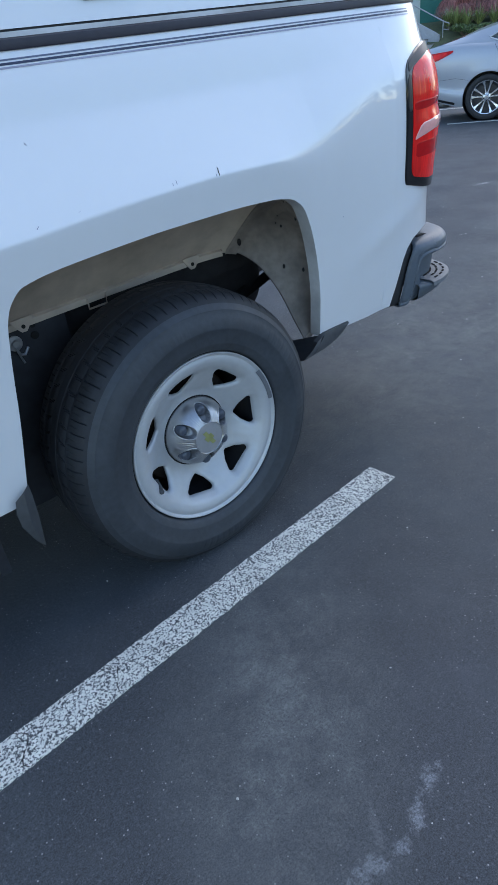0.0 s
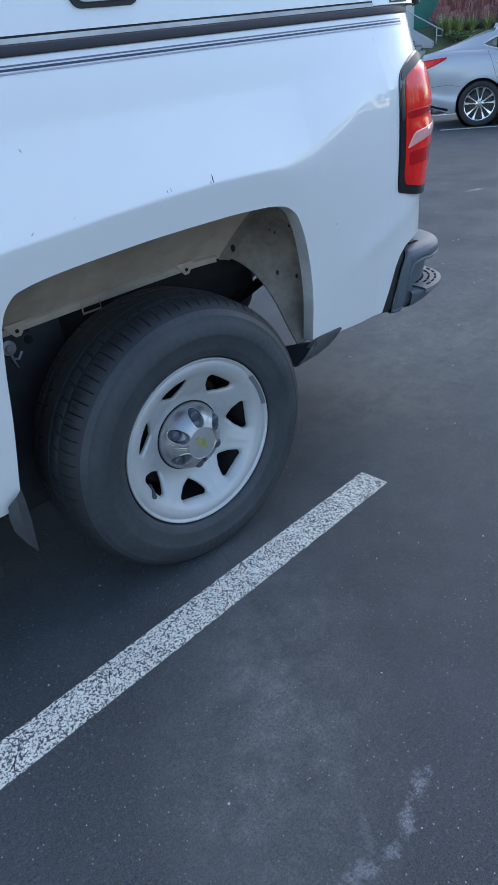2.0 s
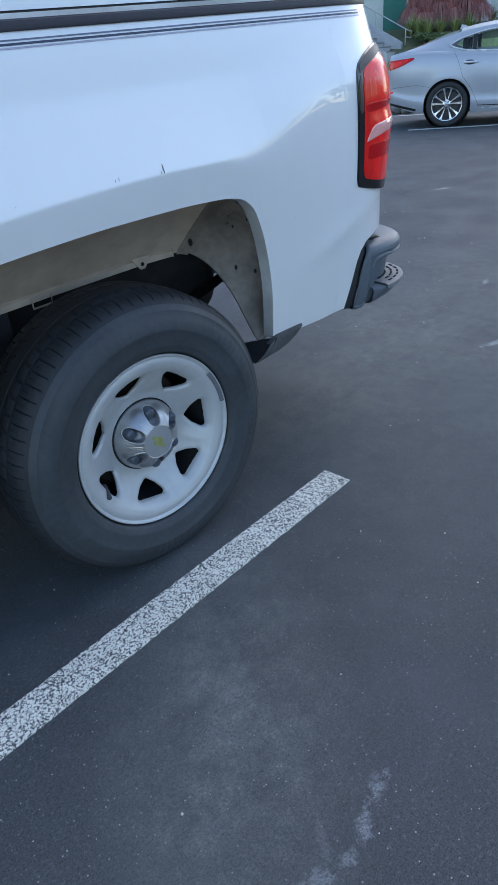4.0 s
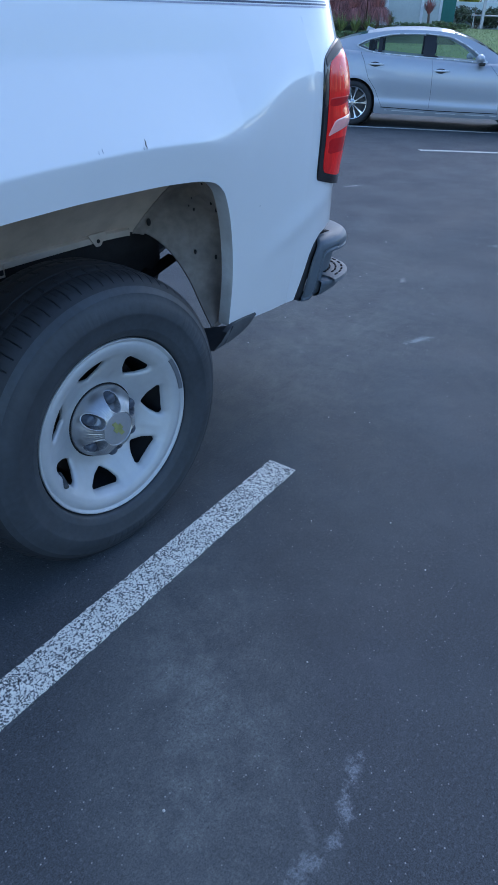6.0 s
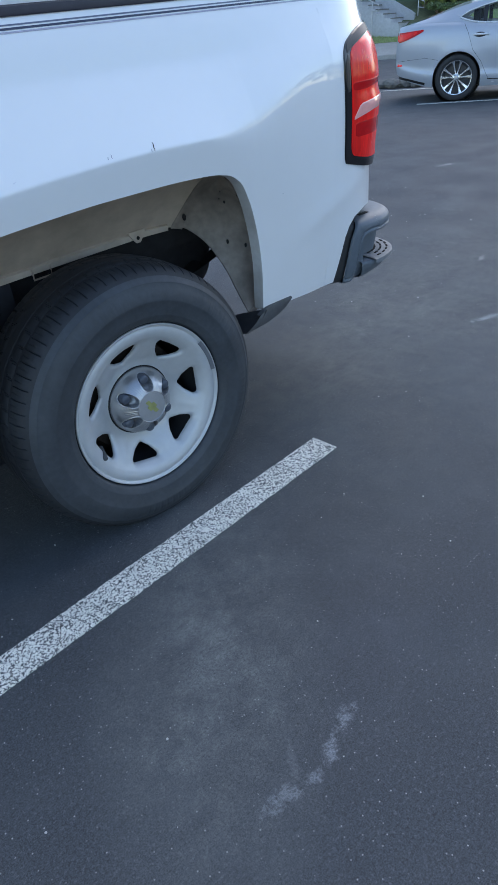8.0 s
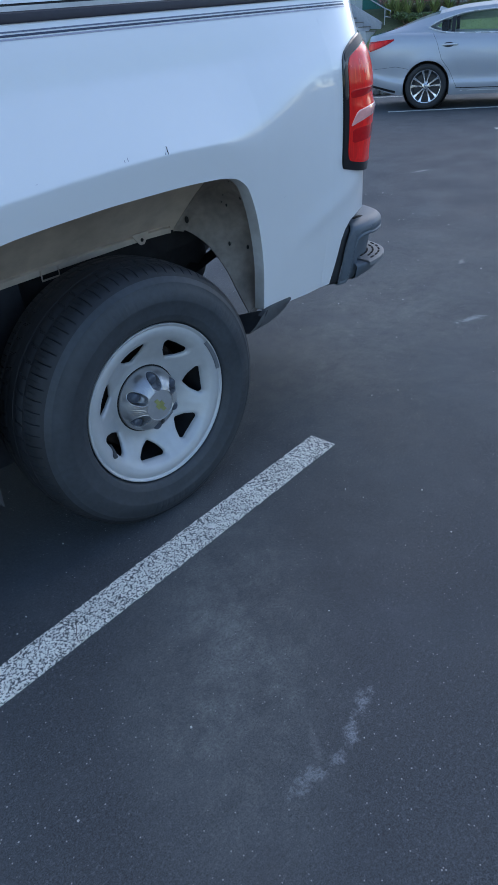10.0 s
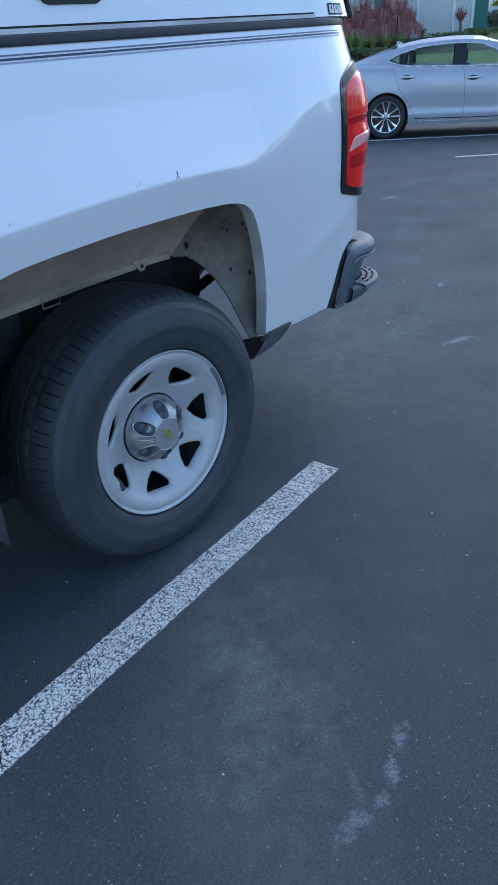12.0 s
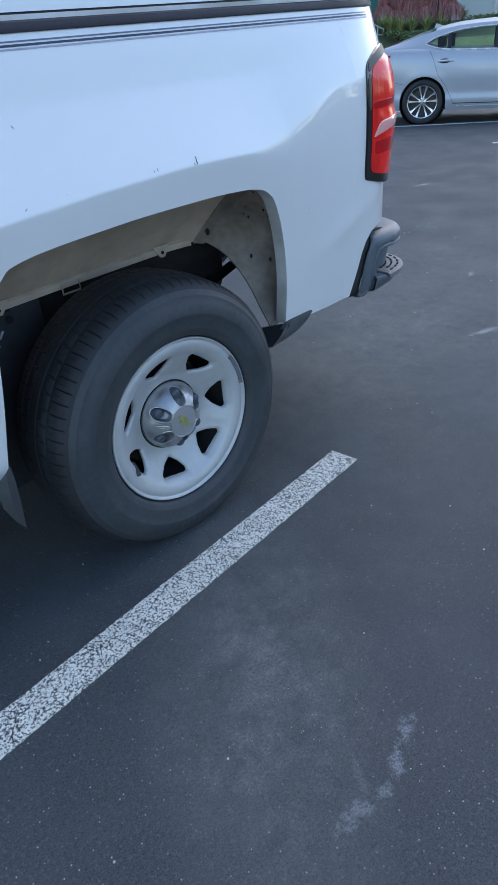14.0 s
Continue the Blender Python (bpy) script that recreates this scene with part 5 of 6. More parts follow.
def saloon(m, paint):
    """Own frame: x forward from the rear axle, y from the near flank inwards, z up."""
    car = thing("saloon_car", "silver four-door saloon parked in a painted bay", "car", m=m)
    W = 1.80
    hood = spl([-1.06, -1.03, -.98, -.80, -.45, 0.0, .6, 1.3, 2.0, 2.35, 2.7, 3.2, 3.6, 3.78, 3.84], [.70, .86, 1.08, 1.10, 1.11, 1.09, 1.055, 1.02, .985, .985, .97, .90, .80, .68, .50])
    under = spl([-1.06, -1.0, -.75, -.4, .5, 2.4, 3.3, 3.7, 3.84], [.55, .42, .30, .22, .20, .20, .21, .24, .40])
    inset = spl([-1.06, -1.03, -.98, -.85, -.6, 0, .8, 2.0, 2.9, 3.4, 3.65, 3.80, 3.84], [.55, .38, .27, .14, .05, .0, .0, .0, .01, .07, .17, .36, .55])

    flank_y = spl([0, .08, .20, .27, .45, .60, .72, .84, .93, .97, 1], [.075, .045, .024, .038, .020, .006, .007, .021, .047, .071, .105])

    def flank(x, f):
        """f from 0 at the sill to 1 at the shoulder: y and z."""
        z0, z1 = under(x), hood(x)
        z = z0 + (z1 - z0) * f
        y = flank_y(f)
        bulge = 0.0
        for wx in (0, 2.83):
            d = math.hypot(x - wx, (z - .34))
            bulge = max(bulge, .012 * math.exp(-((d - .385) / .07) ** 2))
        return y + inset(x) - bulge, z

    def arch(x):
        for wx in (0, 2.83):
            if abs(x - wx) < .372:
                return .335 + math.sqrt(.372 ** 2 - (x - wx) ** 2)
        return 0

    xs = sorted(set(np.round(np.r_[np.arange(-1.06, -.9, .02), np.arange(-.9, 3.6, .05), np.arange(3.6, 3.85, .03), [wx + .372 * math.cos(t) for wx in (0, 2.83) for t in np.linspace(0, math.pi, 25)], [-.3725, .3725, 2.4575, 3.2025]], 4).tolist()))
    fs = np.r_[0, .04, .08, .15, .20, .22, .25, .27, .33, .38, .45, .54, .60, .63, .66, .72, .78, .84, .90, .94, .97, 1]
    for mirror in (False, True):
        bm = bmesh.new()
        rows = []
        for x in xs:
            a = arch(x)
            row = []
            for f in fs:
                y, z = flank(x, f)
                if z < a:
                    f2 = (a - under(x)) / (hood(x) - under(x))
                    y, z = flank(x, f2)
                row.append((x, W - y if mirror else y, z))
            rows.append(row)
        grid(bm, rows, flip=mirror)
        bmesh.ops.dissolve_degenerate(bm, edges=bm.edges, dist=1e-5)
        if not mirror:
            body = part("body", bm, paint, car, "silver metallic bodywork", angle=50)
        else:
            part("body", bm, paint, car, angle=50)
    # bonnet, boot lid and ends across the car
    bm = bmesh.new()
    rows = []
    for x in xs:
        y, z = flank(x, 1)
        crown = .035 if -.9 < x < 3.5 else .02
        rows.append([(x, y + (W - 2 * y) * k / 10, z + crown * math.sin(math.pi * k / 10)) for k in range(11)])
    grid(bm, rows)
    part("bonnet", bm, paint, car, "silver bonnet and boot lid", angle=50)
    for x in (xs[0], xs[-1]):
        bm = bmesh.new()
        ring = [(x, *flank(x, f)) for f in fs]
        vs = [bm.verts.new(p) for p in ring] + [bm.verts.new((p[0], W - p[1], p[2])) for p in ring[::-1]]
        bm.faces.new(vs)
        part("end_panel", bm, paint, car, smooth=False)
    bm = bmesh.new()
    rows = []
    for x in np.linspace(-.9, 3.7, 24):
        y = flank(float(x), 0)[0]
        rows.append([(x, y + .02, under(float(x)) + .01), (x, W - y - .02, under(float(x)) + .01)])
    grid(bm, rows)
    part("floor_pan", bm, M_CARDARK, car)
    for wx in (0, 2.83):
        bm = bmesh.new()
        lathe(bm, [(.372, -.0), (.375, .05), (.375, .30), (.0001, .30)], 40, centre=(wx, .035, .335))
        part("arch_liner", bm, M_CARDARK, car)
        bm = bmesh.new()
        lathe(bm, [(.372, -.0), (.375, -.05), (.375, -.30), (.0001, -.30)], 40, centre=(wx, W - .035, .335))
        part("arch_liner", bm, M_CARDARK, car)
        for y, i in ((.045, 1), (W - .045, -1)):
            car_wheel(car, wx, y, .337, i)
    # greenhouse, column by column: x, belt z, window foot, window top, roof rail, y at the rail, roof crown
    rail_z = spl([-.98, -.75, -.45, -.1, .2, .6, 1.0, 1.4, 1.7, 2.0, 2.3, 2.46], [1.085, 1.125, 1.195, 1.285, 1.345, 1.39, 1.402, 1.382, 1.315, 1.205, 1.06, .985])
    rail_y = spl([-.98, -.45, .1, .6, 1.4, 2.0, 2.46], [.20, .24, .27, .285, .285, .235, .16])
    win_t = spl([-.02, .12, .30, .57, 1.02, 1.38, 1.70, 1.94, 2.06], [1.165, 1.235, 1.285, 1.335, 1.352, 1.332, 1.225, 1.085, 1.0])
    win_b = spl([-.02, .12, .30, .6, 1.2, 2.06], [1.160, 1.11, 1.075, 1.055, 1.03, .992])
    crown = spl([-.98, -.6, 0, .5, 1.2, 1.8, 2.2, 2.46], [.02, .035, .055, .062, .062, .06, .05, .03])
    gx = np.round(np.r_[np.arange(-.98, -.03, .05), -.02, np.arange(.0, 2.05, .03), 2.06, np.arange(2.10, 2.46, .05), 2.46], 3)

    def side_pt(x, z):
        zb, zr = hood(x), rail_z(x)
        yb = flank(x, 1)[0]
        f = 0 if zr - zb < 1e-3 else min(1, max(0, (z - zb) / (zr - zb)))
        return Vector((x, yb + (max(rail_y(x), yb) - yb) * (f ** 1.15), z))

    frame_bm, glass_bm, roof_bm, screen_bm, back_bm = (bmesh.new() for _ in range(5))
    low, mid, top = [], [], []
    for x in gx:
        zb, zr = hood(x) - .004, max(rail_z(x), hood(x))
        if -.02 <= x <= 2.06:
            a, b = min(win_b(x), win_t(x)), min(win_t(x), zr - .012)
        else:
            a = b = zb + (zr - zb) * .5
        low.append([side_pt(x, zb + (a - zb) * k / 3) for k in range(4)])
        mid.append([side_pt(x, a + (b - a) * k / 6) + Vector((0, .006, 0)) for k in range(7)])
        top.append([side_pt(x, b + (zr - b) * k / 4) for k in range(5)])
    inside = [i for i, x in enumerate(gx) if -.02 <= x <= 2.06]
    for mirror in (False, True):
        f = (lambda p: Vector((p.x, W - p.y, p.z))) if mirror else (lambda p: p)
        grid(frame_bm, [[f(p) for p in r] for r in low], flip=mirror)
        grid(frame_bm, [[f(p) for p in r] for r in top], flip=mirror)
        for lo, hi, nm in ((-.02, .34, "quarter_window"), (.36, 1.06, "rear_window"), (1.20, 2.06, "front_window")):
            bm = bmesh.new()
            rows = [[f(p) for p in mid[i]] for i in inside if lo - 1e-6 <= gx[i] <= hi + 1e-6]
            grid(bm, rows, flip=mirror)
            w = part(nm, bm, M_CARGLASS, car, "tinted side window glass", angle=60)
            w.visible_shadow = False
        for lo, hi in ((.33, .37), (1.05, 1.21)):
            bm = bmesh.new()
            rows = [[f(p + Vector((0, -.008, 0))) for p in mid[i]] for i in inside if lo - .02 <= gx[i] <= hi + .02]
            grid(bm, rows, flip=mirror)
            part("door_pillar", bm, M_CARDARK, car, "black door pillar")
        # bright strip round the windows
        bm = bmesh.new()
        loop = [mid[i][0] for i in inside] + [mid[i][-1] for i in inside[::-1]]
        tube(bm, [f(p + Vector((0, -.015, 0))) for p in loop], .011, 6)
        part("window_trim", bm, M_BRIGHT, car, "bright strip round the side windows")
    part("window_frames", frame_bm, paint, car, angle=50)

    def across(x):
        zr, yr = max(rail_z(x), hood(x)), max(rail_y(x), flank(x, 1)[0])
        return [(x + (.10 if x > 1.9 else -.08 if x < -.3 else 0) * math.sin(math.pi * k / 10) * 0, yr + (W - 2 * yr) * k / 10, zr + crown(x) * math.sin(math.pi * k / 10) ** 1.25) for k in range(11)]

    for bm_, lo, hi in ((back_bm, -.98, .12), (roof_bm, .12, 1.50), (screen_bm, 1.50, 2.46)):
        sel = [x for x in np.round(np.r_[np.arange(lo, hi, .06), hi], 3)]
        grid(bm_, [across(float(x)) for x in sel], flip=True)
        bmesh.ops.recalc_face_normals(bm_, faces=bm_.faces)
    part("roof", roof_bm, paint, car, "silver roof panel")
    part("rear_screen", back_bm, M_CARGLASS, car, "tinted rear screen").visible_shadow = False
    part("windscreen", screen_bm, M_CARGLASS, car, "tinted windscreen").visible_shadow = False
    bm = bmesh.new()
    prism(bm, [(.12, 1.38), (.22, 1.40), (.10, 1.442), (.085, 1.442), (.06, 1.37)], W / 2 - .012, W / 2 + .012)
    part("aerial_fin", bm, paint, car, "small roof aerial fin")
    # panel gaps
    def gap(points, name="panel_gap", w=.0020, material=M_SEAM, out=.003):
        bm = bmesh.new()
        dense = []
        for (x0, z0), (x1, z1) in zip(points, points[1:]):
            dense += [(x0 + (x1 - x0) * k / 8, z0 + (z1 - z0) * k / 8) for k in range(8)]
        dense.append(points[-1])
        rows = []
        for i, (x, z) in enumerate(dense):
            xa, za = dense[max(i - 1, 0)]
            xb, zb = dense[min(i + 1, len(dense) - 1)]
            d = Vector((xb - xa, zb - za)).normalized()
            row = []
            for s in (-1, 1):
                xx, zz = x - d.y * w * s, z + d.x * w * s
                f = min(1, max(0, (zz - under(xx)) / (hood(xx) - under(xx))))
                row.append((xx, flank(xx, f)[0] - out, zz))
            rows.append(row)
        grid(bm, rows)
        bmesh.ops.recalc_face_normals(bm, faces=bm.faces)
        return part(name, bm, material, car)

    gap([(.06, 1.075), (.13, .95), (.22, .72), (.36, .55), (.45, .38), (.50, .30)])
    gap([(1.20, 1.01), (1.24, .8), (1.26, .5), (1.26, .30)])
    gap([(2.12, .96), (2.28, .80), (2.34, .60), (2.36, .30)])
    gap([(.48, .30), (1.4, .285), (2.37, .29)], w=.006)
    gap([(.55, .262), (1.4, .252), (2.36, .256)], "sill_strip", .006, M_BRIGHT, .022)
    gap([(-.98, .60), (-.8, .62), (-.50, .64), (-.30, .60)], w=.0018)
    gap([(-.96, .37), (-.78, .335), (-.50, .27)], "bumper_trim", .018, M_CARDARK, .004)
    for hx, hz in ((.33, .91), (1.38, .855)):
        f = (hz - under(hx)) / (hood(hx) - under(hx))
        y = flank(hx, f)[0]
        bm = bmesh.new()
        bmesh.ops.create_uvsphere(bm, u_segments=16, v_segments=8, radius=1)
        bmesh.ops.transform(bm, matrix=Matrix.Translation((hx - .02, y - .001, hz - .004)) @ Matrix.Diagonal((.085, .006, .042, 1)), verts=bm.verts)
        part("handle_cup", bm, M_ALLOY_D, car)
        bm = bmesh.new()
        tube(bm, [(hx - .12, y - .004, hz + .003), (hx - .10, y - .028, hz + .006), (hx, y - .034, hz + .006), (hx + .10, y - .028, hz + .003), (hx + .115, y - .004, hz)], [.010, .013, .014, .013, .010], 8)
        part("door_handle", bm, M_BRIGHT, car, "bright door handle")
    for y, s in ((.0, -1), (W, 1)):
        bm = bmesh.new()
        bmesh.ops.create_uvsphere(bm, u_segments=18, v_segments=10, radius=1)
        bmesh.ops.transform(bm, matrix=Matrix.Translation((1.93, y + s * .075, 1.050)) @ Matrix.Diagonal((.068, .110, .062, 1)), verts=bm.verts)
        mir = part("door_mirror", bm, paint, car, "silver door mirror")
        bm = bmesh.new()
        box(bm, (1.93, y - .10 if s < 0 else y - .10, .950), (2.02, y + .10 if s < 0 else y + .10, .998), .016)
        part("mirror_foot", bm, M_CARDARK, mir)
    # rear lamps, reflector
    def lamp(pts, mtl, nm, lab, lift=.006):
        for mirror in (False, True):
            bm = bmesh.new()
            lo, hi = pts
            rows = []
            for k in range(9):
                row = []
                for j in range(5):
                    x = lo[0][0] + (lo[1][0] - lo[0][0]) * k / 8
                    e = (k / 8) ** 1.6
                    z0 = lo[0][1] + (lo[1][1] - lo[0][1]) * e
                    z1 = hi[0][1] + (hi[1][1] - hi[0][1]) * k / 8
                    z = z0 + (z1 - z0) * j / 4
                    f = min(1, max(0, (z - under(x)) / (hood(x) - under(x))))
                    y = flank(x, f)[0] - lift
                    row.append((x, W - y if mirror else y, z))
                rows.append(row)
            grid(bm, rows, flip=mirror)
            part(nm, bm, mtl, car, lab)

    lamp(([(-1.03, .865), (-.56, 1.012)], [(-1.03, 1.005), (-.56, 1.035)]), M_REDDARK, "tail_lamp", "dark red wraparound tail lamp")
    lamp(([(-1.00, .890), (-.66, .995)], [(-1.00, .980), (-.66, 1.018)]), M_RED, "lamp_core", "brighter red middle of the tail lamp", .010)
    lamp(([(-.99, .53), (-.90, .535)], [(-.99, .57), (-.90, .56)]), M_RED, "reflector", "small red reflector")
    # seats behind the glass
    for sx in (.35, 1.35):
        for sy in (.30, W - .75):
            bm = bmesh.new()
            box(bm, (sx - .05, sy, .45), (sx + .45, sy + .45, .62), .04)
            box(bm, (sx - .18, sy, .55), (sx - .04, sy + .45, 1.06), .04)
            box(bm, (sx - .19, sy + .10, 1.08), (sx - .09, sy + .35, 1.25), .03)
            part("seat", bm, M_SEAT, car, "dark cloth seat")
    bm = bmesh.new()
    box(bm, (1.95, .14, .70), (2.40, W - .14, .93), .05)
    part("dashboard", bm, M_SEAT, car)
    return car


CARX = Vector((0.455, -0.890, 0)).normalized()
CARY = Vector((0.890, 0.455, 0)).normalized()
c0 = Vector((9.667, 5.156, 0)) - CARY * 0.045
mcar = Matrix(((CARX.x, CARY.x, 0, c0.x), (CARX.y, CARY.y, 0, c0.y), (0, 0, 1, 0), (0, 0, 0, 1)))
saloon(mcar, M_SILVER)


# ---- kerb, bank, steps and building beyond the car park ----
SU, SV, SO = Vector((0.6, -0.8)), Vector((0.8, 0.6)), Vector((-0.85, -1.28))


def site(u, v, z=0.0):
    p = SO + SU * u + SV * v
    return Vector((p.x, p.y, z))


SITE = Matrix(((SU.x, SV.x, 0, SO.x), (SU.y, SV.y, 0, SO.y), (0, 0, 1, 0), (0, 0, 0, 1)))


def site_part(name, bm, material, parent=None, label="", smooth=True, angle=35.0):
    bmesh.ops.transform(bm, matrix=SITE, verts=bm.verts)
    return part(name, bm, material, parent, label, smooth, angle)


bank = spl([27, 27.3, 29.4, 29.6, 31.2, 33.5, 35.5, 37, 60, 300], [.15, .16, .44, .46, .96, 1.55, 1.85, 1.9, 2.2, 3.0])
bm = bmesh.new()
prism(bm, [(27.0, -.02), (27.02, .13), (27.05, .15), (27.20, .16), (29.4, .445), (29.4, -.02)], -40, 60, axis="x")
kerb = tagged(site_part("kerb", bm, M_CONC, smooth=False), "pale concrete kerb and path at the edge of the lot", "kerb", kind="structure")
bm = bmesh.new()
rnd = random.Random(5)
vs = [29.4, 29.8, 30.2, 30.7, 31.2, 31.8, 32.4, 33, 33.6, 34.3, 35, 35.6, 37, 42, 60, 120, 300]
grid(bm, [[(u, v, bank(v) + (rnd.uniform(-.05, 0) if 29.6 < v < 37 else 0) - (.0 if v > 35.7 else .03)) for v in vs] for u in np.r_[-200, -60, np.arange(-20, 30, 1.0), 60, 200]], flip=False)
bmesh.ops.recalc_face_normals(bm, faces=bm.faces)
tagged(site_part("bank", bm, M_SOIL, angle=60), "sloping planted bank behind the kerb", "bank", kind="structure")


def blades(bm, rnd, n, u0, u1, v0, v1, h, w=0.02, lean=0.5, base=bank):
    for _ in range(n):
        u, v = rnd.uniform(u0, u1), rnd.uniform(v0, v1)
        z = base(v)
        a, hh = rnd.uniform(0, 6.28), h * rnd.uniform(.6, 1.3)
        dx, dy = math.cos(a), math.sin(a)
        k = lean * hh * rnd.uniform(.3, 1)
        p = [(u - dy * w, v + dx * w, z), (u + dy * w, v - dx * w, z), (u + dx * k, v + dy * k, z + hh)]
        bm.faces.new([bm.verts.new(q) for q in p])


rnd = random.Random(21)
for name, u0, u1, v0, v1 in (("lawn", -8.0, 1.6, 29.45, 30.9), ("lawn", 2.6, 26.0, 29.45, 32.0), ("lawn", 7.4, 26.0, 32.0, 35.4)):
    bm = bmesh.new()
    grid(bm, [[(u, v, bank(v) + .012) for v in np.linspace(v0, v1, 8)] for u in np.linspace(u0, u1, 24)])
    bmesh.ops.recalc_face_normals(bm, faces=bm.faces)
    lawn = tagged(site_part(name, bm, M_LAWN, angle=60), "mown green lawn on the slope", "lawn", kind="structure")
    bm = bmesh.new()
    blades(bm, rnd, 14000, u0, u1, v0, v1, .06, .014)
    tagged(site_part("grass", bm, M_GRASS, smooth=False), "short green grass blades", "grass", kind="stuff")

# concrete steps that climb away to the building
STEP = Matrix.Translation(site(.62, 31.0, .90)) @ Matrix.Rotation(math.atan2(SV.y, SV.x) + radians(76), 4, "Z")
stairs = thing("outdoor_stairs", "grey concrete steps with a side wall and steel handrails", "stairs", kind="structure", m=STEP)
# own frame: x up the flight, y to its left
for k in range(9):
    bm = bmesh.new()
    box(bm, (k * .30, -.95, -.6), (k * .30 + .31, .95, .165 * (k + 1)), .008)
    st = part("step", bm, M_STEPC, stairs)
    # dark strip stands in for the shadow along each step's edge
    bm = bmesh.new()
    box(bm, (k * .30 - .02, -.95, .165 * (k + 1) - .035), (k * .30 + .04, .96, .165 * (k + 1) + .004), .004)
    part("nosing_shadow", bm, M_ROCK, st, "dark strip painting the shadow at the step's edge")
bm = bmesh.new()
prism(bm, [(-.15, -.9), (-.15, .42), (0, .52), (2.7, 2.02), (3.6, 2.02), (3.6, -.9)], -1.20, -.95)
part("side_wall", bm, M_STEPC, stairs, "sloping concrete side wall")
for y, x0 in ((-1.40, -.28), (1.10, .95)):
    bm = bmesh.new()
    loop = [(x0 + .10, y, .62), (x0 - .16, y, .58), (x0 - .16, y, .80), (x0, y, .86), (x0 + .3, y, 1.02), (x0 + 2.7, y, 2.35), (x0 + 3.4, y, 2.38)]
    tube(bm, loop, .022, 8)
    rail = part("handrail", bm, M_GALV, stairs, "galvanised steel handrail with a looped end")
    for px, pz in ((x0 + .08, .90), (x0 + 1.35, 1.60), (x0 + 2.6, 2.30)):
        bm = bmesh.new()
        tube(bm, [(px, y, -.6), (px, y, pz)], .022, 8)
        part("rail_post", bm, M_GALV, rail)

# building
bld = thing("office_building", "grey-green rendered building with teal panels and white trim", "building", m=SITE)
# upper wall is unseen, raised to block low sky behind the saloon
bm = bmesh.new()
box(bm, (-30, 37.0, 1.0), (8.25, 50, 11.0))
part("wall", bm, M_WALL, bld, smooth=False)
bm = bmesh.new()
box(bm, (-31, 36.5, 11.0), (8.8, 51, 11.3))
part("roof", bm, M_TRIM, bld, smooth=False)
for u0, u1 in ((.25, 1.30), (2.95, 3.42), (7.62, 8.24)):
    bm = bmesh.new()
    box(bm, (u0, 36.90, 1.2), (u1, 36.997, 10.9), .01)
    p = part("teal_panel", bm, M_TEAL, bld, "teal painted vertical panel")
    bm = bmesh.new()
    box(bm, ((u0 + u1) / 2 - .012, 36.885, 1.2), ((u0 + u1) / 2 + .012, 36.897, 10.9))
    part("batten", bm, M_TEAL, p, smooth=False)
for u in (4.95, 6.62, 7.50, -1.4, -4.2):
    bm = bmesh.new()
    box(bm, (u, 36.93, 1.2), (u + .13, 36.997, 10.9), .01)
    part("trim", bm, M_TRIM, bld, "white vertical trim")
for u0, u1 in ((-4.0, -1.5), (-9, -5)):
    bm = bmesh.new()
    box(bm, (u0, 36.95, 2.9), (u1, 36.998, 4.8), .01)
    part("window", bm, M_BLACKGLOSS, bld)
bm = bmesh.new()
box(bm, (8.25, 38.5, 1.5), (22, 38.75, 3.02), .01)
tagged(site_part("boundary_wall", bm, M_PALEWALL), "low pale teal boundary wall", "wall", kind="structure")

# plants
def strap_clump(name, u, v, z, h, r, n, material, label, rnd, droop=1.0, width=.03, stem=0.0, mop=False):
    """A tuft of arching strap leaves, as flax and cordyline have."""
    bm = bmesh.new()
    for _ in range(n):
        a, out = rnd.uniform(0, 6.283), (.25 + .75 * rnd.random() ** .6) * r
        hh = h * rnd.uniform(.55, 1.0) * (1.1 - .35 * out / r)
        d = Vector((math.cos(a), math.sin(a), 0))
        s = Vector((-d.y, d.x, 0))
        b = Vector((u, v, z + stem)) + d * rnd.uniform(0, .12 * r)
        prev = None
        for k in range(6):
            t = k / 5
            rise = hh * (t * (1 + .45 * droop) - .95 * droop * t ** 3 * out / r)
            if mop and out > .58 * r:
                rise = hh * (1.9 * t - 2.7 * t * t)
            elif mop:
                rise = hh * (1.15 * t + .1 * t * t) * (1.2 if out < .36 * r and rnd.random() < .5 else .82)
            p = b + d * out * (t if not mop else t ** .8) + Vector((0, 0, rise))
            w = width * (1 - t * .85) * (0.5 + min(1, t * 3) * .5)
            cur = (bm.verts.new(p - s * w), bm.verts.new(p + s * w))
            if prev:
                bm.faces.new((prev[0], prev[1], cur[1], cur[0]))
            prev = cur
    ob = thing(name, label, "plant", "plants on the bank", m=SITE)
    part("leaves", bm, material, ob, smooth=False)
    if stem:
        bm = bmesh.new()
        tube(bm, [(u, v, z - .2), (u + .03, v, z + stem * .5), (u, v, z + stem + .05)], [.07, .06, .05], 8)
        part("stem", bm, M_BARK, ob)
    return ob


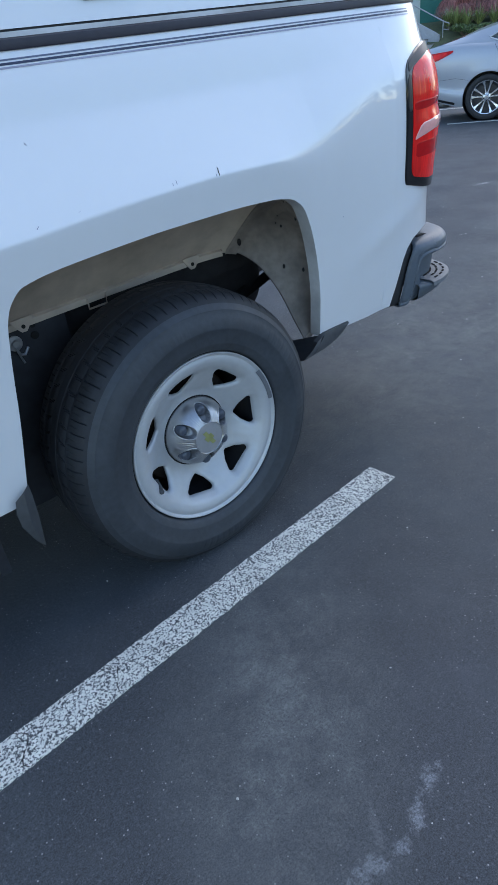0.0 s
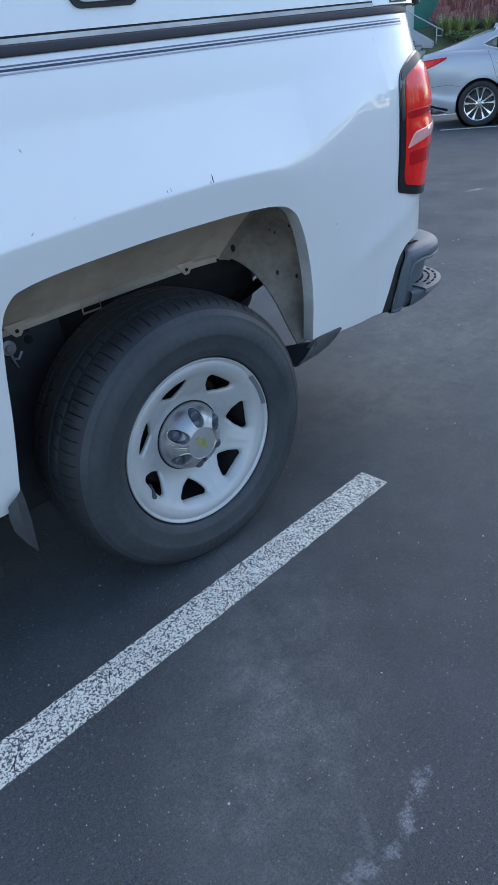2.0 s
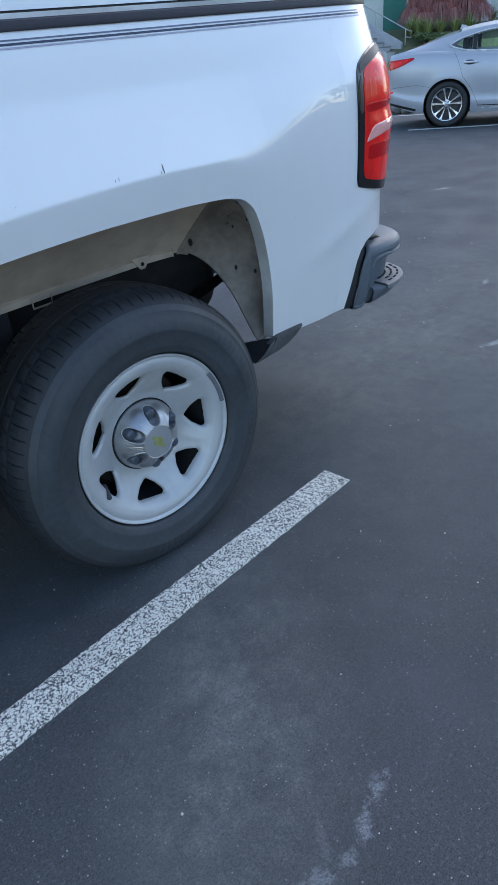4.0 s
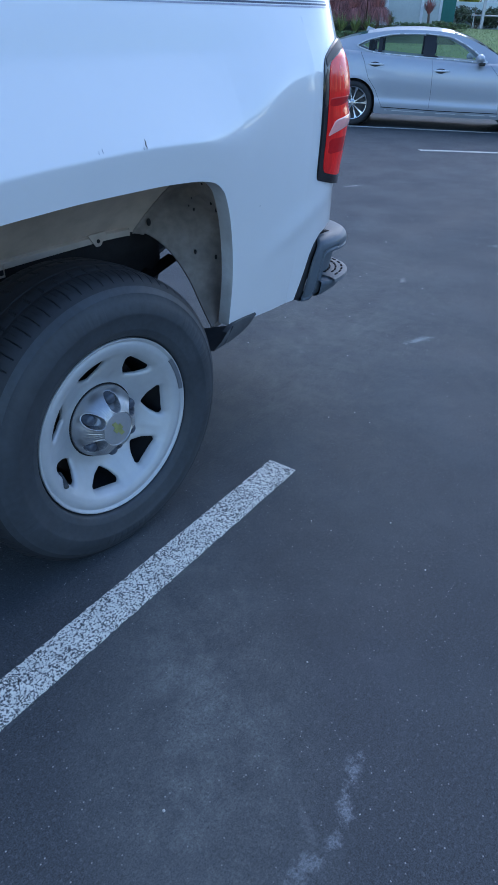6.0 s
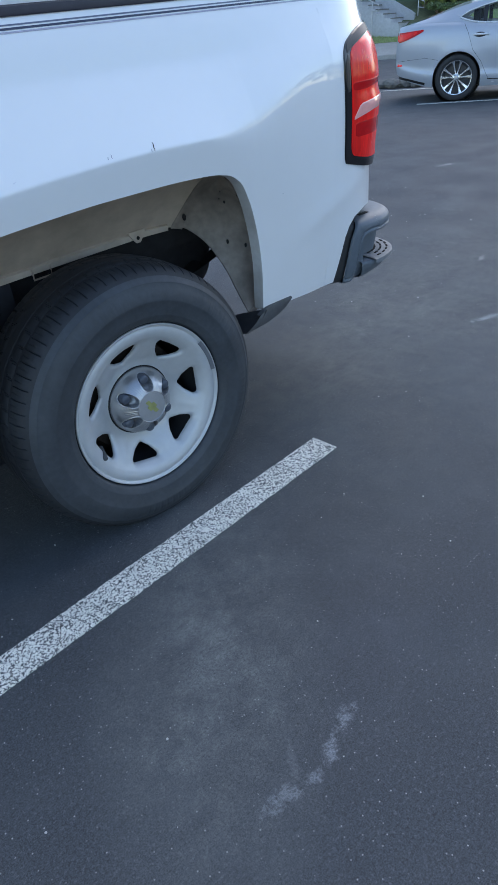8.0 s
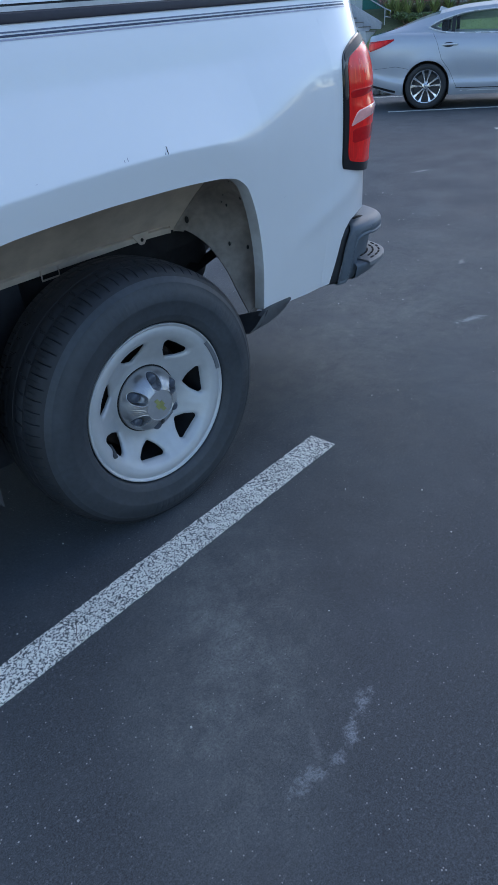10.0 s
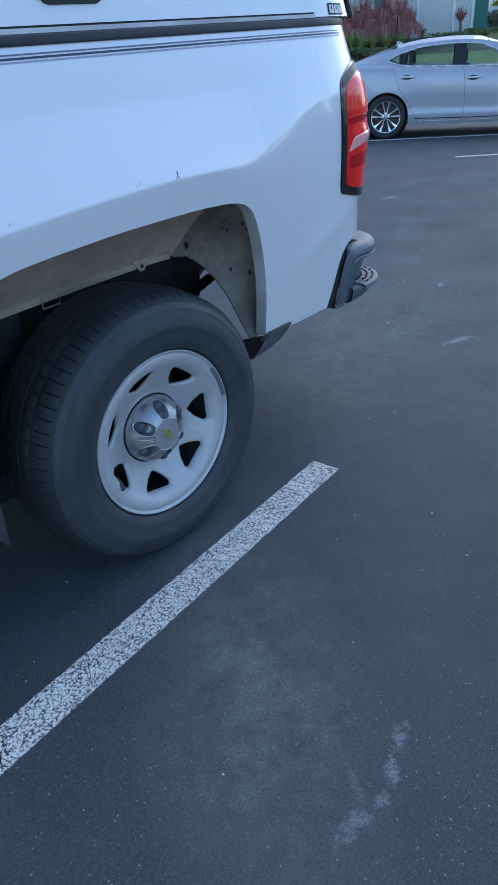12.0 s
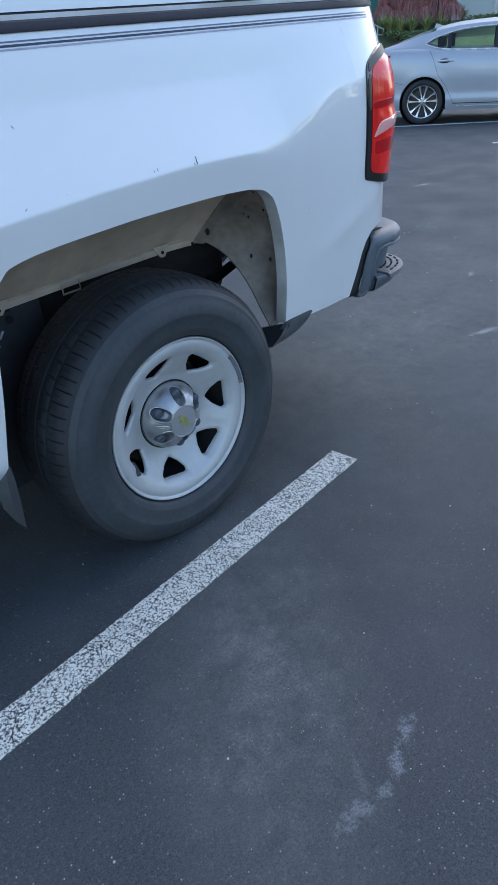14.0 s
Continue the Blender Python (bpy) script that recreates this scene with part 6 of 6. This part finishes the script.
def bush(name, u, v, z, ru, rv, h, n, material, label, rnd, leaf=.05):
    """A shrub: stems and a crown of many small leaves with an uneven outline."""
    ob = thing(name, label, "shrub", "shrubs on the bank", m=SITE)
    bm = bmesh.new()
    for _ in range(5):
        a = rnd.uniform(0, 6.28)
        tube(bm, [(u, v, z - .1), (u + .3 * ru * math.cos(a), v + .3 * rv * math.sin(a), z + .4 * h), (u + .6 * ru * math.cos(a), v + .6 * rv * math.sin(a), z + .8 * h)], [.025, .018, .008], 5)
    part("stems", bm, M_BARK, ob)
    bm = bmesh.new()
    lumps = [(rnd.uniform(-.7, .7), rnd.uniform(-.7, .7), rnd.uniform(.3, .85), rnd.uniform(.3, .5)) for _ in range(9)]
    for _ in range(n):
        lu, lv, lz, lr = rnd.choice(lumps)
        d = Vector((rnd.gauss(0, 1), rnd.gauss(0, 1), rnd.gauss(0, 1))).normalized() * lr * rnd.uniform(.55, 1.08)
        p = Vector((u + (lu + d.x) * ru * .8, v + (lv + d.y) * rv * .8, z + max(.02, (lz + d.z * .8)) * h * .85))
        a = Vector((rnd.gauss(0, 1), rnd.gauss(0, 1), rnd.gauss(0, .6))).normalized()
        b = a.cross(Vector((rnd.gauss(0, 1), rnd.gauss(0, 1), 1))).normalized()
        L = leaf * rnd.uniform(.6, 1.4)
        bm.faces.new([bm.verts.new(q) for q in (p - a * L, p - b * L * .45, p + a * L, p + b * L * .45)])
    part("crown", bm, material, ob, smooth=False)
    return ob


rnd = random.Random(33)
for u, v, h, r, st in ((1.5, 34.2, .80, .72, .70), (2.05, 33.9, .78, .70, .55), (2.6, 34.2, .85, .75, .80), (3.15, 33.9, .78, .72, .60), (3.7, 34.2, .85, .75, .85), (4.25, 34.0, .80, .70, .65), (1.8, 35.0, .85, .75, .95), (2.4, 35.1, .85, .75, 1.05), (3.3, 35.1, .85, .75, 1.05), (4.0, 35.0, .85, .75, 1.0)):
    strap_clump("red_flax", u, v, bank(v), h, r, 560, M_FLAX, "dark red flax with drooping strap leaves on the bank", rnd, 1.0, .014, st, mop=True)
strap_clump("cordyline", 6.75, 35.5, bank(35.5), .75, .50, 150, M_FLAX, "small dark red cordyline against the wall", rnd, .8, .02, .50)
for u, v, h, r in ((1.7, 33.0, .85, .5), (2.1, 32.8, .8, .5), (2.6, 33.0, .75, .45), (3.2, 33.0, .75, .45), (3.8, 33.1, .7, .45), (1.4, 33.3, .85, .5), (4.9, 34.8, .6, .4)):
    strap_clump("green_flax", u, v, bank(v), h, r, 110, M_GREENFLAX, "upright yellow-green strap-leaved plant", rnd, .5, .022, .08)
for u, v, ru, h in ((2.0, 32.3, .8, .36), (2.7, 32.3, .9, .34), (3.8, 32.5, .9, .36), (4.9, 33.4, .9, .45), (6.0, 34.2, .9, .35), (7.6, 34.4, 1.0, .40)):
    bush("low_shrub", u, v, bank(v), ru, ru * .8, h, 1500, M_SHRUB, "low green shrub on the planted bank", rnd, .05)
bush("hedge", -1.85, 31.3, bank(31.3), .85, .7, .62, 3500, M_SHRUB, "clipped green hedge beside the steps", rnd, .035)
for u, v, ru, h in ((9.5, 37.6, 1.4, 1.15), (11.2, 37.3, 1.5, 1.15), (13.0, 37.4, 1.5, 1.2), (15.0, 37.4, 1.6, 1.2), (17.0, 37.4, 1.6, 1.2)):
    bush("dark_shrub", u, v, bank(v), ru, .9, h, 2600, M_DARKSHRUB, "dark green hedge shrub before the wall", rnd, .07)

# railing and lamp post on the upper lawn
rail = thing("railing", "low grey steel railing on the upper lawn", "railing", m=SITE)
bm = bmesh.new()
tube(bm, [(8.9, 36.2, 2.40), (12.0, 36.2, 2.40), (20, 36.2, 2.42)], .03, 8)
part("top_rail", bm, M_GALV, rail)
for u in np.arange(9.0, 20, 1.2):
    bm = bmesh.new()
    tube(bm, [(u, 36.2, 1.7), (u, 36.2, 2.40)], .025, 8)
    part("post", bm, M_GALV, rail)
lp = thing("lamp_post", "slim grey lamp post on the lawn", "lamp post", m=SITE)
bm = bmesh.new()
tube(bm, [(9.35, 36.0, 1.7), (9.35, 36.0, 6.4)], [.085, .055], 12)
part("pole", bm, M_GALV, lp)
bm = bmesh.new()
box(bm, (9.1, 35.9, 6.4), (9.6, 36.1, 6.5), .02)
part("lantern", bm, M_GALV, lp)

# far tree and buildings, their sunlight put into the colours
def tree(u, v, z, h, r, n, material, label, rnd, leaf=.14, clumps=16, clump=(.25, .45)):
    ob = thing("tree", label, "tree", "trees round the lot", m=SITE)
    bm = bmesh.new()
    tube(bm, [(u, v, z), (u + .1, v, z + h * .3), (u, v + .1, z + h * .6), (u, v, z + h * .9)], [.20, .16, .11, .04], 8)
    for _ in range(7):
        a = rnd.uniform(0, 6.28)
        z0 = z + h * rnd.uniform(.3, .6)
        tube(bm, [(u, v, z0), (u + r * .4 * math.cos(a), v + r * .4 * math.sin(a), z0 + h * .15), (u + r * .8 * math.cos(a), v + r * .8 * math.sin(a), z0 + h * .28)], [.08, .05, .02], 6)
    part("trunk", bm, M_BARK, ob)
    bm = bmesh.new()
    lumps = [(rnd.gauss(0, .5), rnd.gauss(0, .5), rnd.uniform(.35, .95), rnd.uniform(*clump)) for _ in range(clumps)]
    for _ in range(n):
        lu, lv, lz, lr = rnd.choice(lumps)
        d = Vector((rnd.gauss(0, 1), rnd.gauss(0, 1), rnd.gauss(0, 1))).normalized() * lr * rnd.uniform(.4, 1.1)
        p = Vector((u + (lu + d.x) * r, v + (lv + d.y) * r, z + h * lz + d.z * r))
        a = Vector((rnd.gauss(0, 1), rnd.gauss(0, 1), rnd.gauss(0, .6))).normalized()
        b = a.cross(Vector((rnd.gauss(0, 1), rnd.gauss(0, 1), 1))).normalized()
        L = leaf * rnd.uniform(.6, 1.4)
        bm.faces.new([bm.verts.new(q) for q in (p - a * L, p - b * L * .5, p + a * L, p + b * L * .5)])
    part("crown", bm, material, ob, smooth=False)
    return ob


tree(13.3, 55, 1.6, 3.6, 1.05, 3600, M_TREELEAF, "yellow-green tree beyond the wall, sunlight in its leaf colour", rnd, .13)
far = thing("apartment_building", "distant beige building with pale balconies, sunlight in its wall colour", "building", m=SITE)
bm = bmesh.new()
box(bm, (18.9, 72, 1.0), (46, 86, 13))
part("wall", bm, M_BEIGE, far, smooth=False)
for k in range(3):
    bm = bmesh.new()
    box(bm, (18.5, 70.6, 4.2 + 3 * k), (46, 72, 5.2 + 3 * k), .03)
    part("balcony", bm, M_TRIM, far)
    for j in range(8):
        bm = bmesh.new()
        box(bm, (19 + 3.3 * j, 71.9, 2.4 + 3 * k), (20.6 + 3.3 * j, 72.02, 4.0 + 3 * k))
        part("window", bm, M_BLACKGLOSS, far, smooth=False)

for u, v, h, r in ((24, 15, 4.6, 2.2), (33, 19, 5.5, 2.6), (34, 3, 5.4, 2.6), (30, -4, 6.0, 2.8), (34, 26, 6.0, 2.8), (28, 22, 5.0, 2.2)):
    tree(u, v, 0, h, r, 4200, M_SHRUB, "broad green tree at the far side of the lot", rnd, .22)
for u, v, h, r in ((17.6, 9.6, 3.9, 1.5), (18.9, 7.0, 4.7, 1.6), (19.4, 4.6, 4.2, 1.6), (20.5, 11.5, 4.0, 1.5), (21.0, 2.0, 4.4, 1.7), (21.4, -.4, 4.0, 1.5), (20.9, -3.5, 4.5, 1.6), (20.1, -6.4, 4.1, 1.6)):
    tree(u, v, 0, h, r, 3000, M_DARKSHRUB, "thin open-crowned tree at the side of the lot", rnd, .10, 34, (.06, .17))
# heap of rubble behind the saloon
rub = thing("rubble_heap", "small heap of grey rubble and leaves on the asphalt", "rubble")
rnd = random.Random(9)
for k in range(46):
    t = rnd.random()
    c = Vector((11.5, 8.5, 0)).lerp(Vector((12.15, 7.35, 0)), t) + Vector((rnd.gauss(0, .13), rnd.gauss(0, .13), 0))
    s = rnd.uniform(.05, .17) * (1.2 - abs(t - .55))
    bm = bmesh.new()
    bmesh.ops.create_icosphere(bm, subdivisions=2, radius=s)
    for vtx in bm.verts:
        vtx.co *= 1 + rnd.uniform(-.18, .18)
        vtx.co.z *= .62
    bmesh.ops.transform(bm, matrix=Matrix.Translation((c.x, c.y, s * .42)) @ Matrix.Rotation(rnd.random() * 6, 4, "Z"), verts=bm.verts)
    part("stone", bm, M_ROCK, rub, smooth=False)
